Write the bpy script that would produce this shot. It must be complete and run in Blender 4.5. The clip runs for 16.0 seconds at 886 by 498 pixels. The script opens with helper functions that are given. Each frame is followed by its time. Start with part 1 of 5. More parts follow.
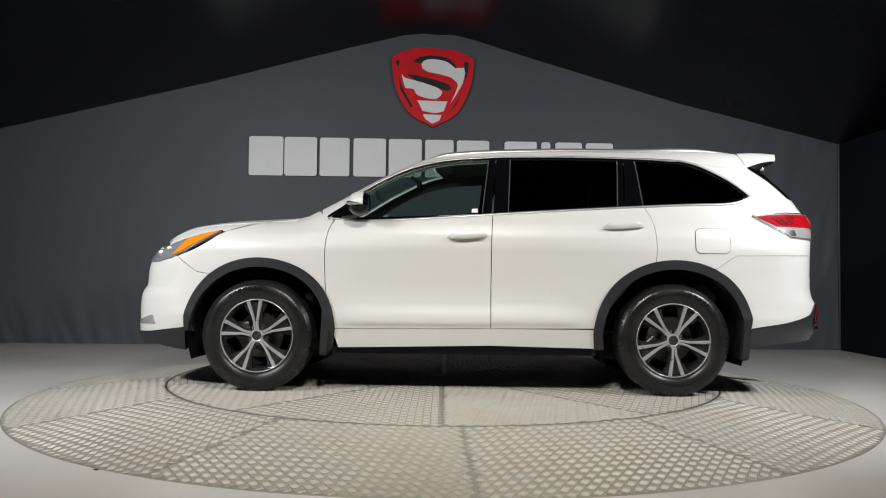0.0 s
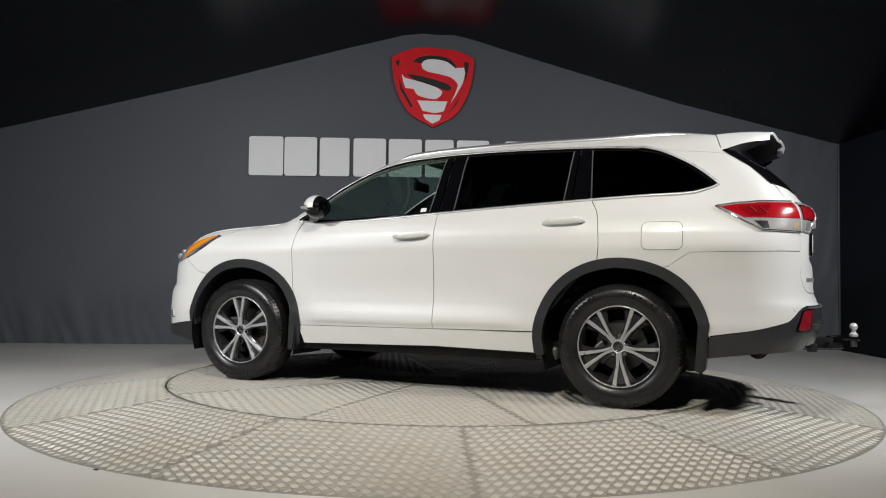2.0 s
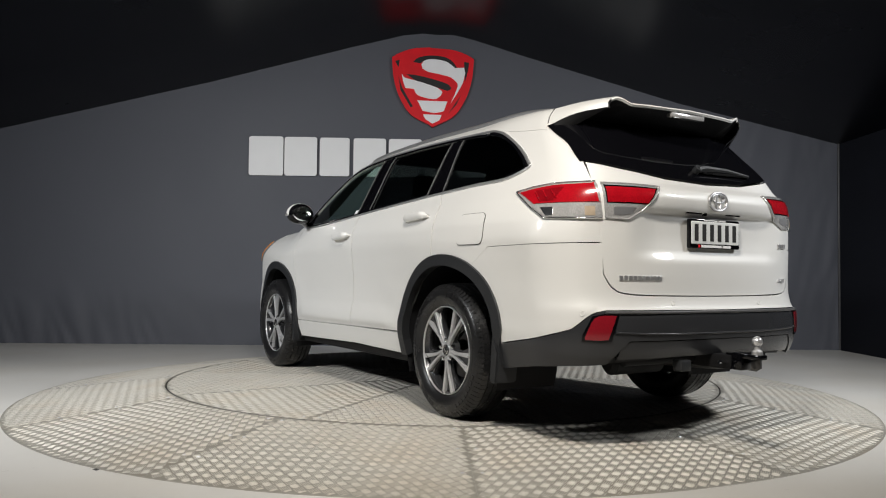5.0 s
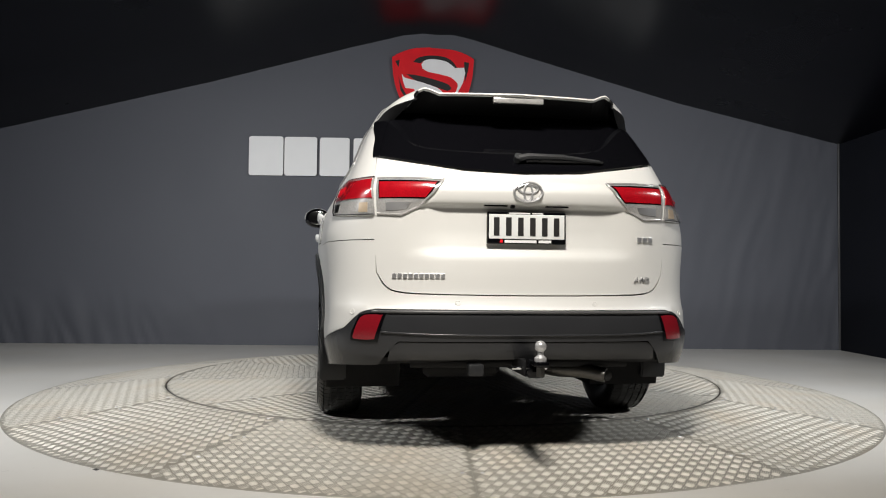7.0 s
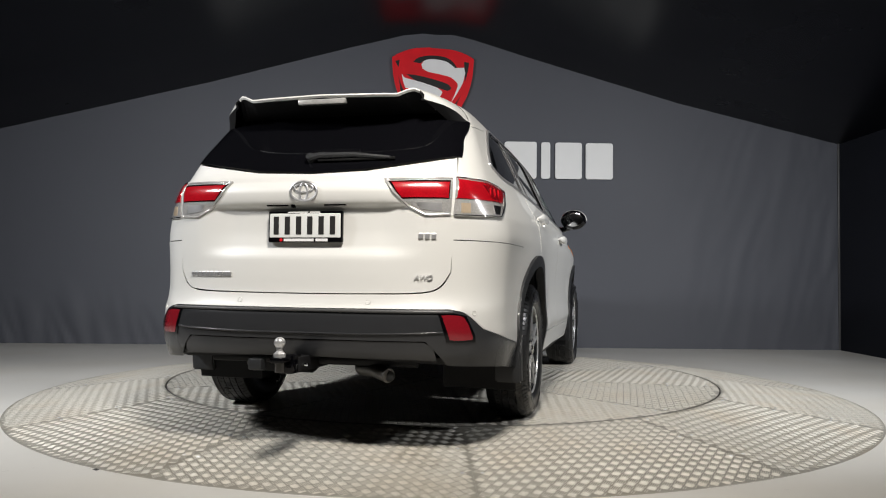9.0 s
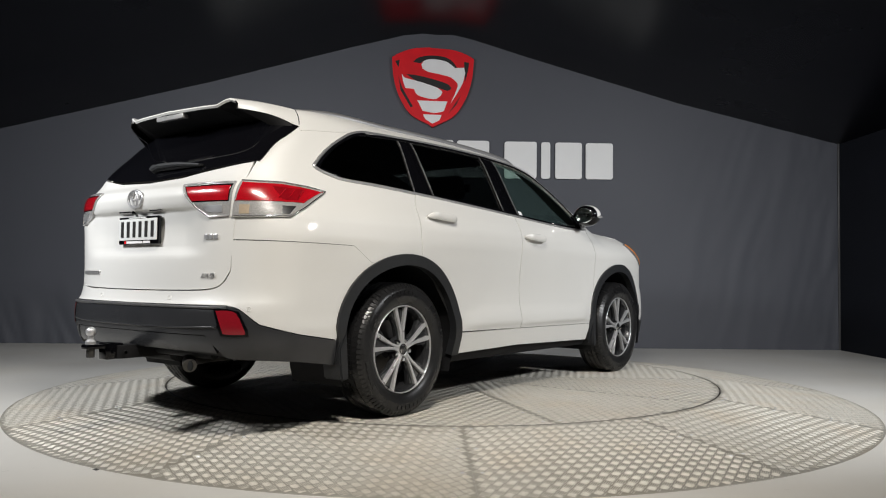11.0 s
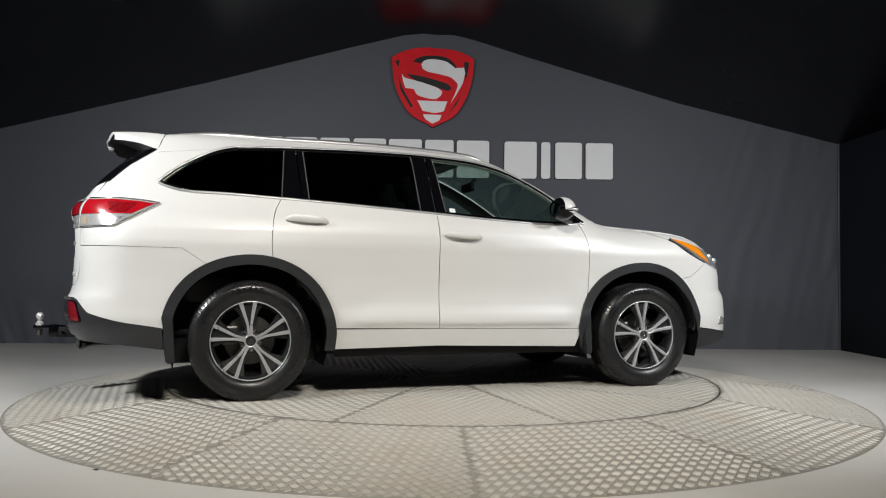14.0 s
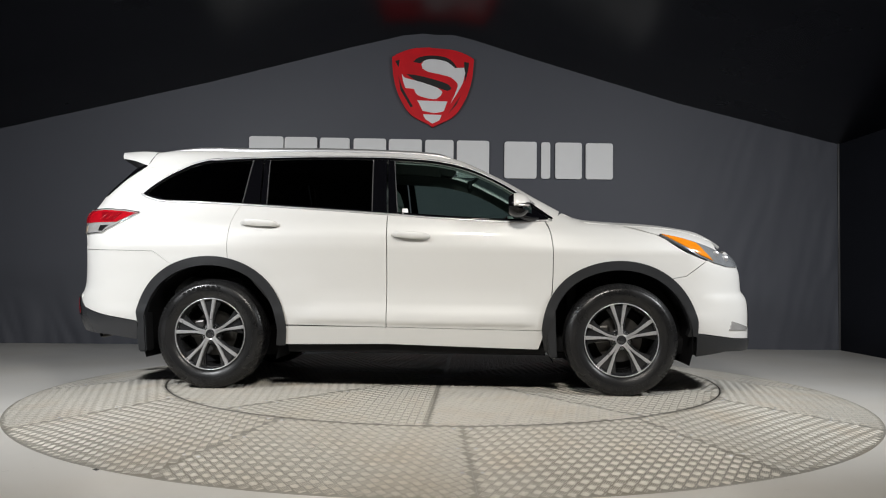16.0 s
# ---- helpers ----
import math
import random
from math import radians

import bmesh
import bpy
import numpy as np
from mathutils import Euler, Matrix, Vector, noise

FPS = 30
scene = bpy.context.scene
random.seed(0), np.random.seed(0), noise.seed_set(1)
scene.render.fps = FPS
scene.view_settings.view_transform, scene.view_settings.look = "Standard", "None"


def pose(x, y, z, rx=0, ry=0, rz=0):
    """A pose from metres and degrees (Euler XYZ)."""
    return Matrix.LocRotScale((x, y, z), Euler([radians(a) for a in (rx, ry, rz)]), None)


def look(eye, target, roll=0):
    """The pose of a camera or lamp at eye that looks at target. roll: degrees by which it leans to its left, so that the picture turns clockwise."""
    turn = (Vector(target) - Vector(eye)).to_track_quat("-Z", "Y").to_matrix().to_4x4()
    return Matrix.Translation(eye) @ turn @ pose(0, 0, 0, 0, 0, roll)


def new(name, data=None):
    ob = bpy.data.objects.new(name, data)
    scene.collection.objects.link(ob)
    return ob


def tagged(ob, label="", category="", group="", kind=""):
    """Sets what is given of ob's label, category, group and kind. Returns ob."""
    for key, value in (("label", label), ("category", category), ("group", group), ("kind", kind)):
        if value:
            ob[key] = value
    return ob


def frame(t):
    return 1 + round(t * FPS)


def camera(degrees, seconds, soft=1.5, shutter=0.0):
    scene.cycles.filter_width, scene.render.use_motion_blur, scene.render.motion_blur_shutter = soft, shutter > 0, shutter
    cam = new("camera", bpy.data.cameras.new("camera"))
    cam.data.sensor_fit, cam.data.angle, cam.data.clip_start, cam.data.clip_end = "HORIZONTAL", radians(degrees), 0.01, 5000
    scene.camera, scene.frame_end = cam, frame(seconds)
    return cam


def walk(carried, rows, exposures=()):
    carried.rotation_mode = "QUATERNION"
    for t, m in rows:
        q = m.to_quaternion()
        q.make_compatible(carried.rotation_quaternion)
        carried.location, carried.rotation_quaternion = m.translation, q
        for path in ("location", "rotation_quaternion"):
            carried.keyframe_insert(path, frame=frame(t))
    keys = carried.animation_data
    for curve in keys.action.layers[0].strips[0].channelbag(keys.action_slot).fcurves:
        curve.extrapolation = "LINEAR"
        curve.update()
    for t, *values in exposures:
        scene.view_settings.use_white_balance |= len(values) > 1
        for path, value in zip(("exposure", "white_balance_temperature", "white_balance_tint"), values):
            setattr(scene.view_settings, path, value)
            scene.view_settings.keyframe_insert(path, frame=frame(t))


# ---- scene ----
from mathutils.geometry import delaunay_2d_cdt

# ---- camera: stands still before the turntable ----
cam = camera(59.05, 16.0, soft=1.1)
EYE = (0.0, -6.194, 0.783)
VIEW = look(EYE, (-0.0082, -1.197, 0.958), 0.59)
walk(cam, [(0.0, VIEW), (16.0, VIEW)], exposures=[(0.0, 0.0), (2.0, 0.05), (4.0, 0.16), (6.3, 0.33), (7.5, 0.37), (9.0, 0.34), (11.3, 0.20), (13.0, 0.06), (16.0, 0.0)])

# ---- light: studio lamps under a dark tent, no daylight ----
world = bpy.data.worlds.new("world")
world.use_nodes = True
world.node_tree.nodes["Background"].inputs[0].default_value = (0.02, 0.0215, 0.027, 1)
world.node_tree.nodes["Background"].inputs[1].default_value = 1.1
scene.world = world


def lamp(name, eye, target, size, size_y, watts, color):
    data = bpy.data.lights.new(name, "AREA")
    data.shape, data.size, data.size_y, data.energy, data.color = "RECTANGLE", size, size_y, watts, color
    data.spread = radians(124)
    ob = new(name, data)
    ob.matrix_world = look(eye, target)
    return ob


WARM, PLAIN = (1.0, 0.945, 0.865), (0.965, 0.982, 1.0)
lamp("led_flood", (-3.7, -3.35, 2.75), (-1.9, 2.2, 0.2), 0.5, 0.3, 80, PLAIN)
lamp("led_flood", (3.9, -2.75, 2.7), (1.9, 2.2, 0.2), 0.5, 0.3, 76, PLAIN)
lamp("led_flood", (0.1, -4.5, 3.42), (0.0, -2.0, 0.4), 0.6, 0.3, 60, WARM)


# ---- materials ----
def mat(name, color, rough=0.5, metal=0.0, vary=0.06, scale=6.0, bump=0.0, bump_scale=200.0, coat=0.0, dirt=0.0, spec=0.5):
    m = bpy.data.materials.new(name)
    m.use_nodes = True
    nt = m.node_tree
    b = nt.nodes["Principled BSDF"]
    b.inputs["Roughness"].default_value = rough
    b.inputs["Metallic"].default_value = metal
    b.inputs["Coat Weight"].default_value = coat
    b.inputs["Coat Roughness"].default_value = 0.04
    b.inputs["Specular IOR Level"].default_value = spec
    tc = nt.nodes.new("ShaderNodeTexCoord")
    n1 = nt.nodes.new("ShaderNodeTexNoise")
    n1.inputs["Scale"].default_value = scale
    n1.inputs["Detail"].default_value = 6
    nt.links.new(tc.outputs["Object"], n1.inputs["Vector"])
    ramp = nt.nodes.new("ShaderNodeMix")
    ramp.data_type = "RGBA"
    lo = [c * (1 - vary) for c in color]
    hi = [min(1, c * (1 + vary)) for c in color]
    ramp.inputs["A"].default_value = (*lo, 1)
    ramp.inputs["B"].default_value = (*hi, 1)
    nt.links.new(n1.outputs["Fac"], ramp.inputs["Factor"])
    nt.links.new(ramp.outputs["Result"], b.inputs["Base Color"])
    if dirt:
        n3 = nt.nodes.new("ShaderNodeTexNoise")
        n3.inputs["Scale"].default_value = scale * 0.35
        n3.inputs["Detail"].default_value = 8
        nt.links.new(tc.outputs["Object"], n3.inputs["Vector"])
        mr = nt.nodes.new("ShaderNodeMapRange")
        mr.inputs["From Min"].default_value, mr.inputs["From Max"].default_value = 0.35, 0.7
        mr.inputs["To Min"].default_value, mr.inputs["To Max"].default_value = max(0.02, rough - dirt), min(1, rough + dirt)
        nt.links.new(n3.outputs["Fac"], mr.inputs["Value"])
        nt.links.new(mr.outputs["Result"], b.inputs["Roughness"])
    if bump:
        n2 = nt.nodes.new("ShaderNodeTexNoise")
        n2.inputs["Scale"].default_value = bump_scale
        n2.inputs["Detail"].default_value = 3
        nt.links.new(tc.outputs["Object"], n2.inputs["Vector"])
        bp = nt.nodes.new("ShaderNodeBump")
        bp.inputs["Strength"].default_value = bump
        bp.inputs["Distance"].default_value = 0.002
        nt.links.new(n2.outputs["Fac"], bp.inputs["Height"])
        nt.links.new(bp.outputs["Normal"], b.inputs["Normal"])
    return m


def glass(name, tint, gloss_rough=0.0, ior=1.5):
    m = bpy.data.materials.new(name)
    m.use_nodes = True
    nt = m.node_tree
    nt.nodes.remove(nt.nodes["Principled BSDF"])
    out = nt.nodes["Material Output"]
    tr = nt.nodes.new("ShaderNodeBsdfTransparent")
    tr.inputs[0].default_value = (*tint, 1)
    gl = nt.nodes.new("ShaderNodeBsdfGlossy")
    gl.inputs["Roughness"].default_value = gloss_rough
    lw = nt.nodes.new("ShaderNodeLayerWeight")
    lw.inputs["Blend"].default_value = 0.5
    pw = nt.nodes.new("ShaderNodeMath")
    pw.operation = "POWER"
    pw.inputs[1].default_value = 4.0
    ad = nt.nodes.new("ShaderNodeMapRange")
    ad.inputs["To Min"].default_value, ad.inputs["To Max"].default_value = 0.06, 0.9
    mx = nt.nodes.new("ShaderNodeMixShader")
    nt.links.new(lw.outputs["Facing"], pw.inputs[0])
    nt.links.new(pw.outputs[0], ad.inputs["Value"])
    nt.links.new(ad.outputs[0], mx.inputs[0])
    nt.links.new(tr.outputs[0], mx.inputs[1])
    nt.links.new(gl.outputs[0], mx.inputs[2])
    nt.links.new(mx.outputs[0], out.inputs[0])
    return m


def specked(m, scale, level, depth):
    """Adds scattered darker specks and scuffs to a material's base colour."""
    nt = m.node_tree
    b = nt.nodes["Principled BSDF"]
    src = b.inputs["Base Color"].links[0].from_socket
    tc = nt.nodes.new("ShaderNodeTexCoord")
    n = nt.nodes.new("ShaderNodeTexNoise")
    n.inputs["Scale"].default_value, n.inputs["Detail"].default_value, n.inputs["Roughness"].default_value = scale, 10, 0.75
    r = nt.nodes.new("ShaderNodeMapRange")
    r.inputs["From Min"].default_value, r.inputs["From Max"].default_value = level - 0.08, level + 0.06
    r.inputs["To Min"].default_value, r.inputs["To Max"].default_value = 1.0, depth
    mx = nt.nodes.new("ShaderNodeMix")
    mx.data_type, mx.blend_type = "RGBA", "MULTIPLY"
    mx.inputs["Factor"].default_value = 1.0
    nt.links.new(tc.outputs["Object"], n.inputs["Vector"])
    nt.links.new(n.outputs["Fac"], r.inputs["Value"])
    nt.links.new(src, mx.inputs["A"])
    nt.links.new(r.outputs["Result"], mx.inputs["B"])
    nt.links.new(mx.outputs["Result"], b.inputs["Base Color"])
    return m


def lens(name, color, metal, flute=0.12):
    """A lamp lens: fine upright flutes and small reflector cells under a clear gloss."""
    m = mat(name, color, 0.18, metal, 0.25, 14, coat=1.0)
    nt = m.node_tree
    tc = nt.nodes.new("ShaderNodeTexCoord")
    wv = nt.nodes.new("ShaderNodeTexWave")
    wv.bands_direction = "Y"
    wv.inputs["Scale"].default_value = 42
    wv.inputs["Distortion"].default_value = 0.6
    bp = nt.nodes.new("ShaderNodeBump")
    bp.inputs["Strength"].default_value, bp.inputs["Distance"].default_value = flute, 0.002
    nt.links.new(tc.outputs["Object"], wv.inputs["Vector"])
    nt.links.new(wv.outputs["Fac"], bp.inputs["Height"])
    nt.links.new(bp.outputs["Normal"], nt.nodes["Principled BSDF"].inputs["Normal"])
    b = nt.nodes["Principled BSDF"]
    src = b.inputs["Base Color"].links[0].from_socket
    cells = nt.nodes.new("ShaderNodeTexVoronoi")
    cells.inputs["Scale"].default_value = 130
    rg = nt.nodes.new("ShaderNodeMapRange")
    rg.inputs["From Max"].default_value = 0.7
    rg.inputs["To Min"].default_value, rg.inputs["To Max"].default_value = 1.06, 0.78
    mx = nt.nodes.new("ShaderNodeMix")
    mx.data_type, mx.blend_type = "RGBA", "MULTIPLY"
    mx.inputs["Factor"].default_value = 1.0
    nt.links.new(tc.outputs["Object"], cells.inputs["Vector"])
    nt.links.new(cells.outputs["Distance"], rg.inputs["Value"])
    nt.links.new(src, mx.inputs["A"])
    nt.links.new(rg.outputs["Result"], mx.inputs["B"])
    nt.links.new(mx.outputs["Result"], b.inputs["Base Color"])
    return m


PAINT = mat("pearl_white_paint", (0.735, 0.728, 0.703), 0.46, 0.08, 0.012, 3, coat=0.5, bump=0.02, bump_scale=900, spec=0.6)
PAINT.node_tree.nodes["Principled BSDF"].inputs["Specular Tint"].default_value = (0.86, 0.93, 1.0, 1)
PLASTIC = mat("grey_black_plastic", (0.017, 0.018, 0.020), 0.45, 0, 0.12, 12, bump=0.25, bump_scale=700)
CLADDING = mat("bumper_dark_grey", (0.030, 0.031, 0.034), 0.26, 0, 0.1, 8, bump=0.05, bump_scale=600)
SATIN = mat("satin_grey_plastic", (0.075, 0.075, 0.077), 0.38, 0, 0.08, 10, bump=0.1, bump_scale=600)
GLOSSBLACK = mat("gloss_black", (0.003, 0.003, 0.004), 0.05, 0, 0.1, 5, spec=0.35)
CHROME = mat("chrome", (0.75, 0.76, 0.77), 0.08, 1.0, 0.03, 20)
DARKCHROME = mat("dull_chrome", (0.42, 0.43, 0.44), 0.22, 1.0, 0.05, 20)
ALUSATIN = mat("satin_silver", (0.58, 0.58, 0.59), 0.40, 0.85, 0.04, 20)
RUBBER = mat("tyre_rubber", (0.012, 0.012, 0.0125), 0.33, 0, 0.2, 14, bump=0.2, bump_scale=300, dirt=0.1, spec=0.5)
RIMGREY = mat("rim_dark_grey", (0.045, 0.046, 0.049), 0.25, 0.5, 0.1, 20, coat=0.7)
MACHINED = mat("machined_alloy", (0.67, 0.67, 0.68), 0.33, 0.66, 0.05, 40, dirt=0.06)
STEEL = mat("brake_steel", (0.13, 0.125, 0.12), 0.45, 0.9, 0.2, 20)
UNDER = mat("underbody_black", (0.011, 0.011, 0.012), 0.6, 0, 0.3, 8, bump=0.3, bump_scale=80, spec=0.15)
CABIN = mat("cabin_grey_cloth", (0.17, 0.17, 0.168), 0.85, 0, 0.15, 30, bump=0.3, bump_scale=400)
CABINLIGHT = mat("headliner_beige", (0.38, 0.37, 0.35), 0.9, 0, 0.08, 30)
RED = lens("tail_lamp_red", (0.45, 0.005, 0.013), 0.0, 0.08)
DARKRED = mat("reflector_red", (0.24, 0.008, 0.016), 0.2, 0, 0.2, 120, coat=1.0, bump=0.3, bump_scale=300)
AMBER = mat("amber_lens", (0.85, 0.26, 0.01), 0.12, 0, 0.1, 60, coat=1.0)
AMBERDIM = mat("dim_amber_bulb", (0.50, 0.40, 0.29), 0.25, 0.2, 0.2, 60, coat=0.8)
CLEAR = lens("silver_lamp_lens", (0.60, 0.59, 0.58), 0.40, 0.02)
DEEPRED = lens("deep_red_lens", (0.30, 0.004, 0.010), 0.1, 0.05)
LAMPGREY = lens("headlamp_inner", (0.33, 0.35, 0.37), 0.3)
GLASSFRONT = glass("green_tinted_glass", (0.62, 0.75, 0.70))
GLASSDARK = glass("privacy_glass", (0.035, 0.038, 0.04))
WALLGREY = mat("grey_wall_vinyl", (0.080, 0.0842, 0.102), 0.62, 0, 0.06, 0.8, bump=0.08, bump_scale=60, dirt=0.06)
SIDEBLACK = mat("black_side_curtain", (0.010, 0.0115, 0.0175), 0.85, 0, 0.2, 2, bump=0.1, bump_scale=40, spec=0.2)
CEILBLACK = mat("black_ceiling_lining", (0.0020, 0.0023, 0.0046), 0.30, 0, 0.15, 1.2, dirt=0.03, spec=0.15)
FLOORPAINT = specked(mat("pale_grey_floor_paint", (0.70, 0.685, 0.65), 0.42, 0, 0.05, 1.6, bump=0.06, bump_scale=90, dirt=0.12), 9.0, 0.72, 0.45)
ALU = specked(mat("chequer_plate_aluminium", (0.37, 0.353, 0.310), 0.52, 0.3, 0.10, 5, dirt=0.08, bump=0.06, bump_scale=250), 5.0, 0.62, 0.75)
ALUBAR = mat("worn_tread_aluminium", (0.61, 0.585, 0.528), 0.50, 0.26, 0.08, 7, dirt=0.08)
def stained(m, scale, tint, amount):
    """Broad tinted stains, such as foot dirt leaves on metal."""
    nt = m.node_tree
    b = nt.nodes["Principled BSDF"]
    src = b.inputs["Base Color"].links[0].from_socket
    tc = nt.nodes.new("ShaderNodeTexCoord")
    n = nt.nodes.new("ShaderNodeTexNoise")
    n.inputs["Scale"].default_value, n.inputs["Detail"].default_value = scale, 7
    r = nt.nodes.new("ShaderNodeMapRange")
    r.inputs["From Min"].default_value, r.inputs["From Max"].default_value = 0.48, 0.72
    r.inputs["To Max"].default_value = amount
    mx = nt.nodes.new("ShaderNodeMix")
    mx.data_type, mx.blend_type = "RGBA", "MULTIPLY"
    mx.inputs["B"].default_value = (*tint, 1)
    nt.links.new(tc.outputs["Object"], n.inputs["Vector"])
    nt.links.new(n.outputs["Fac"], r.inputs["Value"])
    nt.links.new(r.outputs["Result"], mx.inputs["Factor"])
    nt.links.new(src, mx.inputs["A"])
    nt.links.new(mx.outputs["Result"], b.inputs["Base Color"])


stained(ALU, 1.7, (0.90, 0.83, 0.72), 0.6)
stained(ALUBAR, 2.3, (0.96, 0.88, 0.80), 0.6)
stained(FLOORPAINT, 0.9, (0.95, 0.92, 0.87), 0.6)
SHIELDPAN = mat("beige_underbody_shield", (0.30, 0.27, 0.22), 0.7, 0, 0.25, 9)
WHITE = mat("white_letter_face", (0.82, 0.82, 0.82), 0.5, 0, 0.03, 5)
SIGNRED = mat("red_sign_gloss", (0.74, 0.005, 0.014), 0.5, 0, 0.25, 4, spec=0.3)
SIGNBLACK = mat("sign_black", (0.008, 0.007, 0.007), 0.6, 0, 0.1, 5)
SIGNWHITE = mat("sign_pale", (0.86, 0.86, 0.87), 0.4, 0, 0.05, 5)
PLATEWHITE = mat("number_plate_white", (0.72, 0.73, 0.72), 0.4, 0, 0.03, 20)
GALV = mat("dark_gap", (0.01, 0.01, 0.01), 0.8)


# ---- mesh helpers ----
def mk(name, verts, faces, material, parent=None, label="", smooth=True, normals=None, place=None):
    me = bpy.data.meshes.new(name)
    me.from_pydata([tuple(map(float, v)) for v in verts], [], [tuple(map(int, f)) for f in faces])
    me.materials.append(material)
    me.validate()
    if smooth:
        me.polygons.foreach_set("use_smooth", [True] * len(me.polygons))
        if normals is not None and len(normals) == len(me.vertices):
            me.normals_split_custom_set_from_vertices([tuple(map(float, n)) for n in normals])
    me.update()
    ob = new(name, me)
    if parent is not None:
        ob.parent = parent
    if place is not None:
        ob.matrix_basis = place
    if label:
        ob["label"] = label
    return ob


def part(name, bm, material, parent=None, label="", smooth=False, place=None):
    me = bpy.data.meshes.new(name)
    bm.to_mesh(me)
    bm.free()
    me.materials.append(material)
    if smooth:
        me.polygons.foreach_set("use_smooth", [True] * len(me.polygons))
        me.set_sharp_from_angle(angle=radians(35))
    ob = new(name, me)
    if parent is not None:
        ob.parent = parent
    if place is not None:
        ob.matrix_basis = place
    if label:
        ob["label"] = label
    return ob


def box(x0, x1, y0, y1, z0, z1, bevel=0.0, seg=2, bm=None):
    b = bm or bmesh.new()
    r = bmesh.ops.create_cube(b, size=1.0)
    bmesh.ops.transform(b, matrix=Matrix.Translation(((x0 + x1) / 2, (y0 + y1) / 2, (z0 + z1) / 2)) @ Matrix.Diagonal((x1 - x0, y1 - y0, z1 - z0, 1)), verts=r["verts"])
    if bevel:
        es = list({e for v in r["verts"] for e in v.link_edges})
        bmesh.ops.bevel(b, geom=es, offset=bevel, segments=seg, profile=0.5, affect="EDGES")
    return b


def tube(pts, radius, n=10, bm=None):
    """A round bar along points."""
    b = bm or bmesh.new()
    rings = []
    pts = [Vector(p) for p in pts]
    for i, p in enumerate(pts):
        d = (pts[min(i + 1, len(pts) - 1)] - pts[max(i - 1, 0)]).normalized()
        a = d.orthogonal().normalized() if i == 0 else (rings[-1][1] - d * rings[-1][1].dot(d)).normalized()
        c = d.cross(a)
        r = radius[i] if isinstance(radius, (list, tuple)) else radius
        rings.append(([b.verts.new(p + r * (math.cos(k * 2 * math.pi / n) * a + math.sin(k * 2 * math.pi / n) * c)) for k in range(n)], a))
    for (r0, _), (r1, _) in zip(rings, rings[1:]):
        for k in range(n):
            b.faces.new((r0[k], r0[(k + 1) % n], r1[(k + 1) % n], r1[k]))
    b.faces.new(rings[0][0][::-1])
    b.faces.new(rings[-1][0])
    return b


def lathe(profile, n=48, bm=None):
    """Turn (radius, y) pairs round the y axis."""
    b = bm or bmesh.new()
    rings = [[b.verts.new((r * math.cos(2 * math.pi * k / n), y, r * math.sin(2 * math.pi * k / n))) for k in range(n)] for r, y in profile]
    for r0, r1 in zip(rings, rings[1:]):
        for k in range(n):
            b.faces.new((r0[k], r0[(k + 1) % n], r1[(k + 1) % n], r1[k]))
    return b


def prism(poly, z0, z1, bm=None, flip=None):
    """Extrude a flat outline from z0 to z1; flip maps each (a, b, c) to a place."""
    b = bm or bmesh.new()
    f = flip or (lambda a, c, d: (a, c, d))
    lo = [b.verts.new(f(a, c, z0)) for a, c in poly]
    hi = [b.verts.new(f(a, c, z1)) for a, c in poly]
    b.faces.new(lo[::-1])
    b.faces.new(hi)
    for k in range(len(poly)):
        b.faces.new((lo[k], lo[(k + 1) % len(poly)], hi[(k + 1) % len(poly)], hi[k]))
    bmesh.ops.recalc_face_normals(b, faces=b.faces)
    return b


def spline(xs, ys):
    """A smooth curve through points with no overshoot; returns a function of an array."""
    xs, ys = np.array(xs, float), np.array(ys, float)
    if xs[0] > xs[-1]:
        xs, ys = xs[::-1], ys[::-1]
    h, d = np.diff(xs), np.diff(ys) / np.diff(xs)
    m = np.zeros_like(ys)
    for i in range(1, len(xs) - 1):
        if d[i - 1] * d[i] > 0:
            w1, w2 = 2 * h[i] + h[i - 1], h[i] + 2 * h[i - 1]
            m[i] = (w1 + w2) / (w1 / d[i - 1] + w2 / d[i])
    m[0], m[-1] = d[0], d[-1]

    def f(x):
        x = np.asarray(x, float)
        i = np.clip(np.searchsorted(xs, x) - 1, 0, len(h) - 1)
        u = (x - xs[i]) / h[i]
        c = np.clip(u, 0, 1)
        v = ys[i] * (1 + 2 * c) * (1 - c) ** 2 + h[i] * m[i] * c * (1 - c) ** 2 + ys[i + 1] * c * c * (3 - 2 * c) + h[i] * m[i + 1] * c * c * (c - 1)
        return v + np.where(u < 0, u * h[i] * m[0], 0) + np.where(u > 1, (u - 1) * h[i] * m[-1], 0)

    return f


def soft(pts, n=8):
    """A smooth run through points (Catmull-Rom)."""
    p = [np.array(q, float) for q in pts]
    p = [2 * p[0] - p[1]] + p + [2 * p[-1] - p[-2]]
    out = []
    for i in range(1, len(p) - 2):
        for k in range(n):
            t = k / n
            out.append(0.5 * (2 * p[i] + (p[i + 1] - p[i - 1]) * t + (2 * p[i - 1] - 5 * p[i] + 4 * p[i + 1] - p[i + 2]) * t * t + (3 * p[i] - p[i - 1] - 3 * p[i + 1] + p[i + 2]) * t ** 3))
    out.append(p[-2])
    return [tuple(q) for q in out]


def arc(cx, cz, r, a0, a1, n=24):
    return [(cx + r * math.cos(radians(a0 + (a1 - a0) * k / n)), cz + r * math.sin(radians(a0 + (a1 - a0) * k / n))) for k in range(n + 1)]


# ---- the hall ----
FLOOR_Z = -0.111


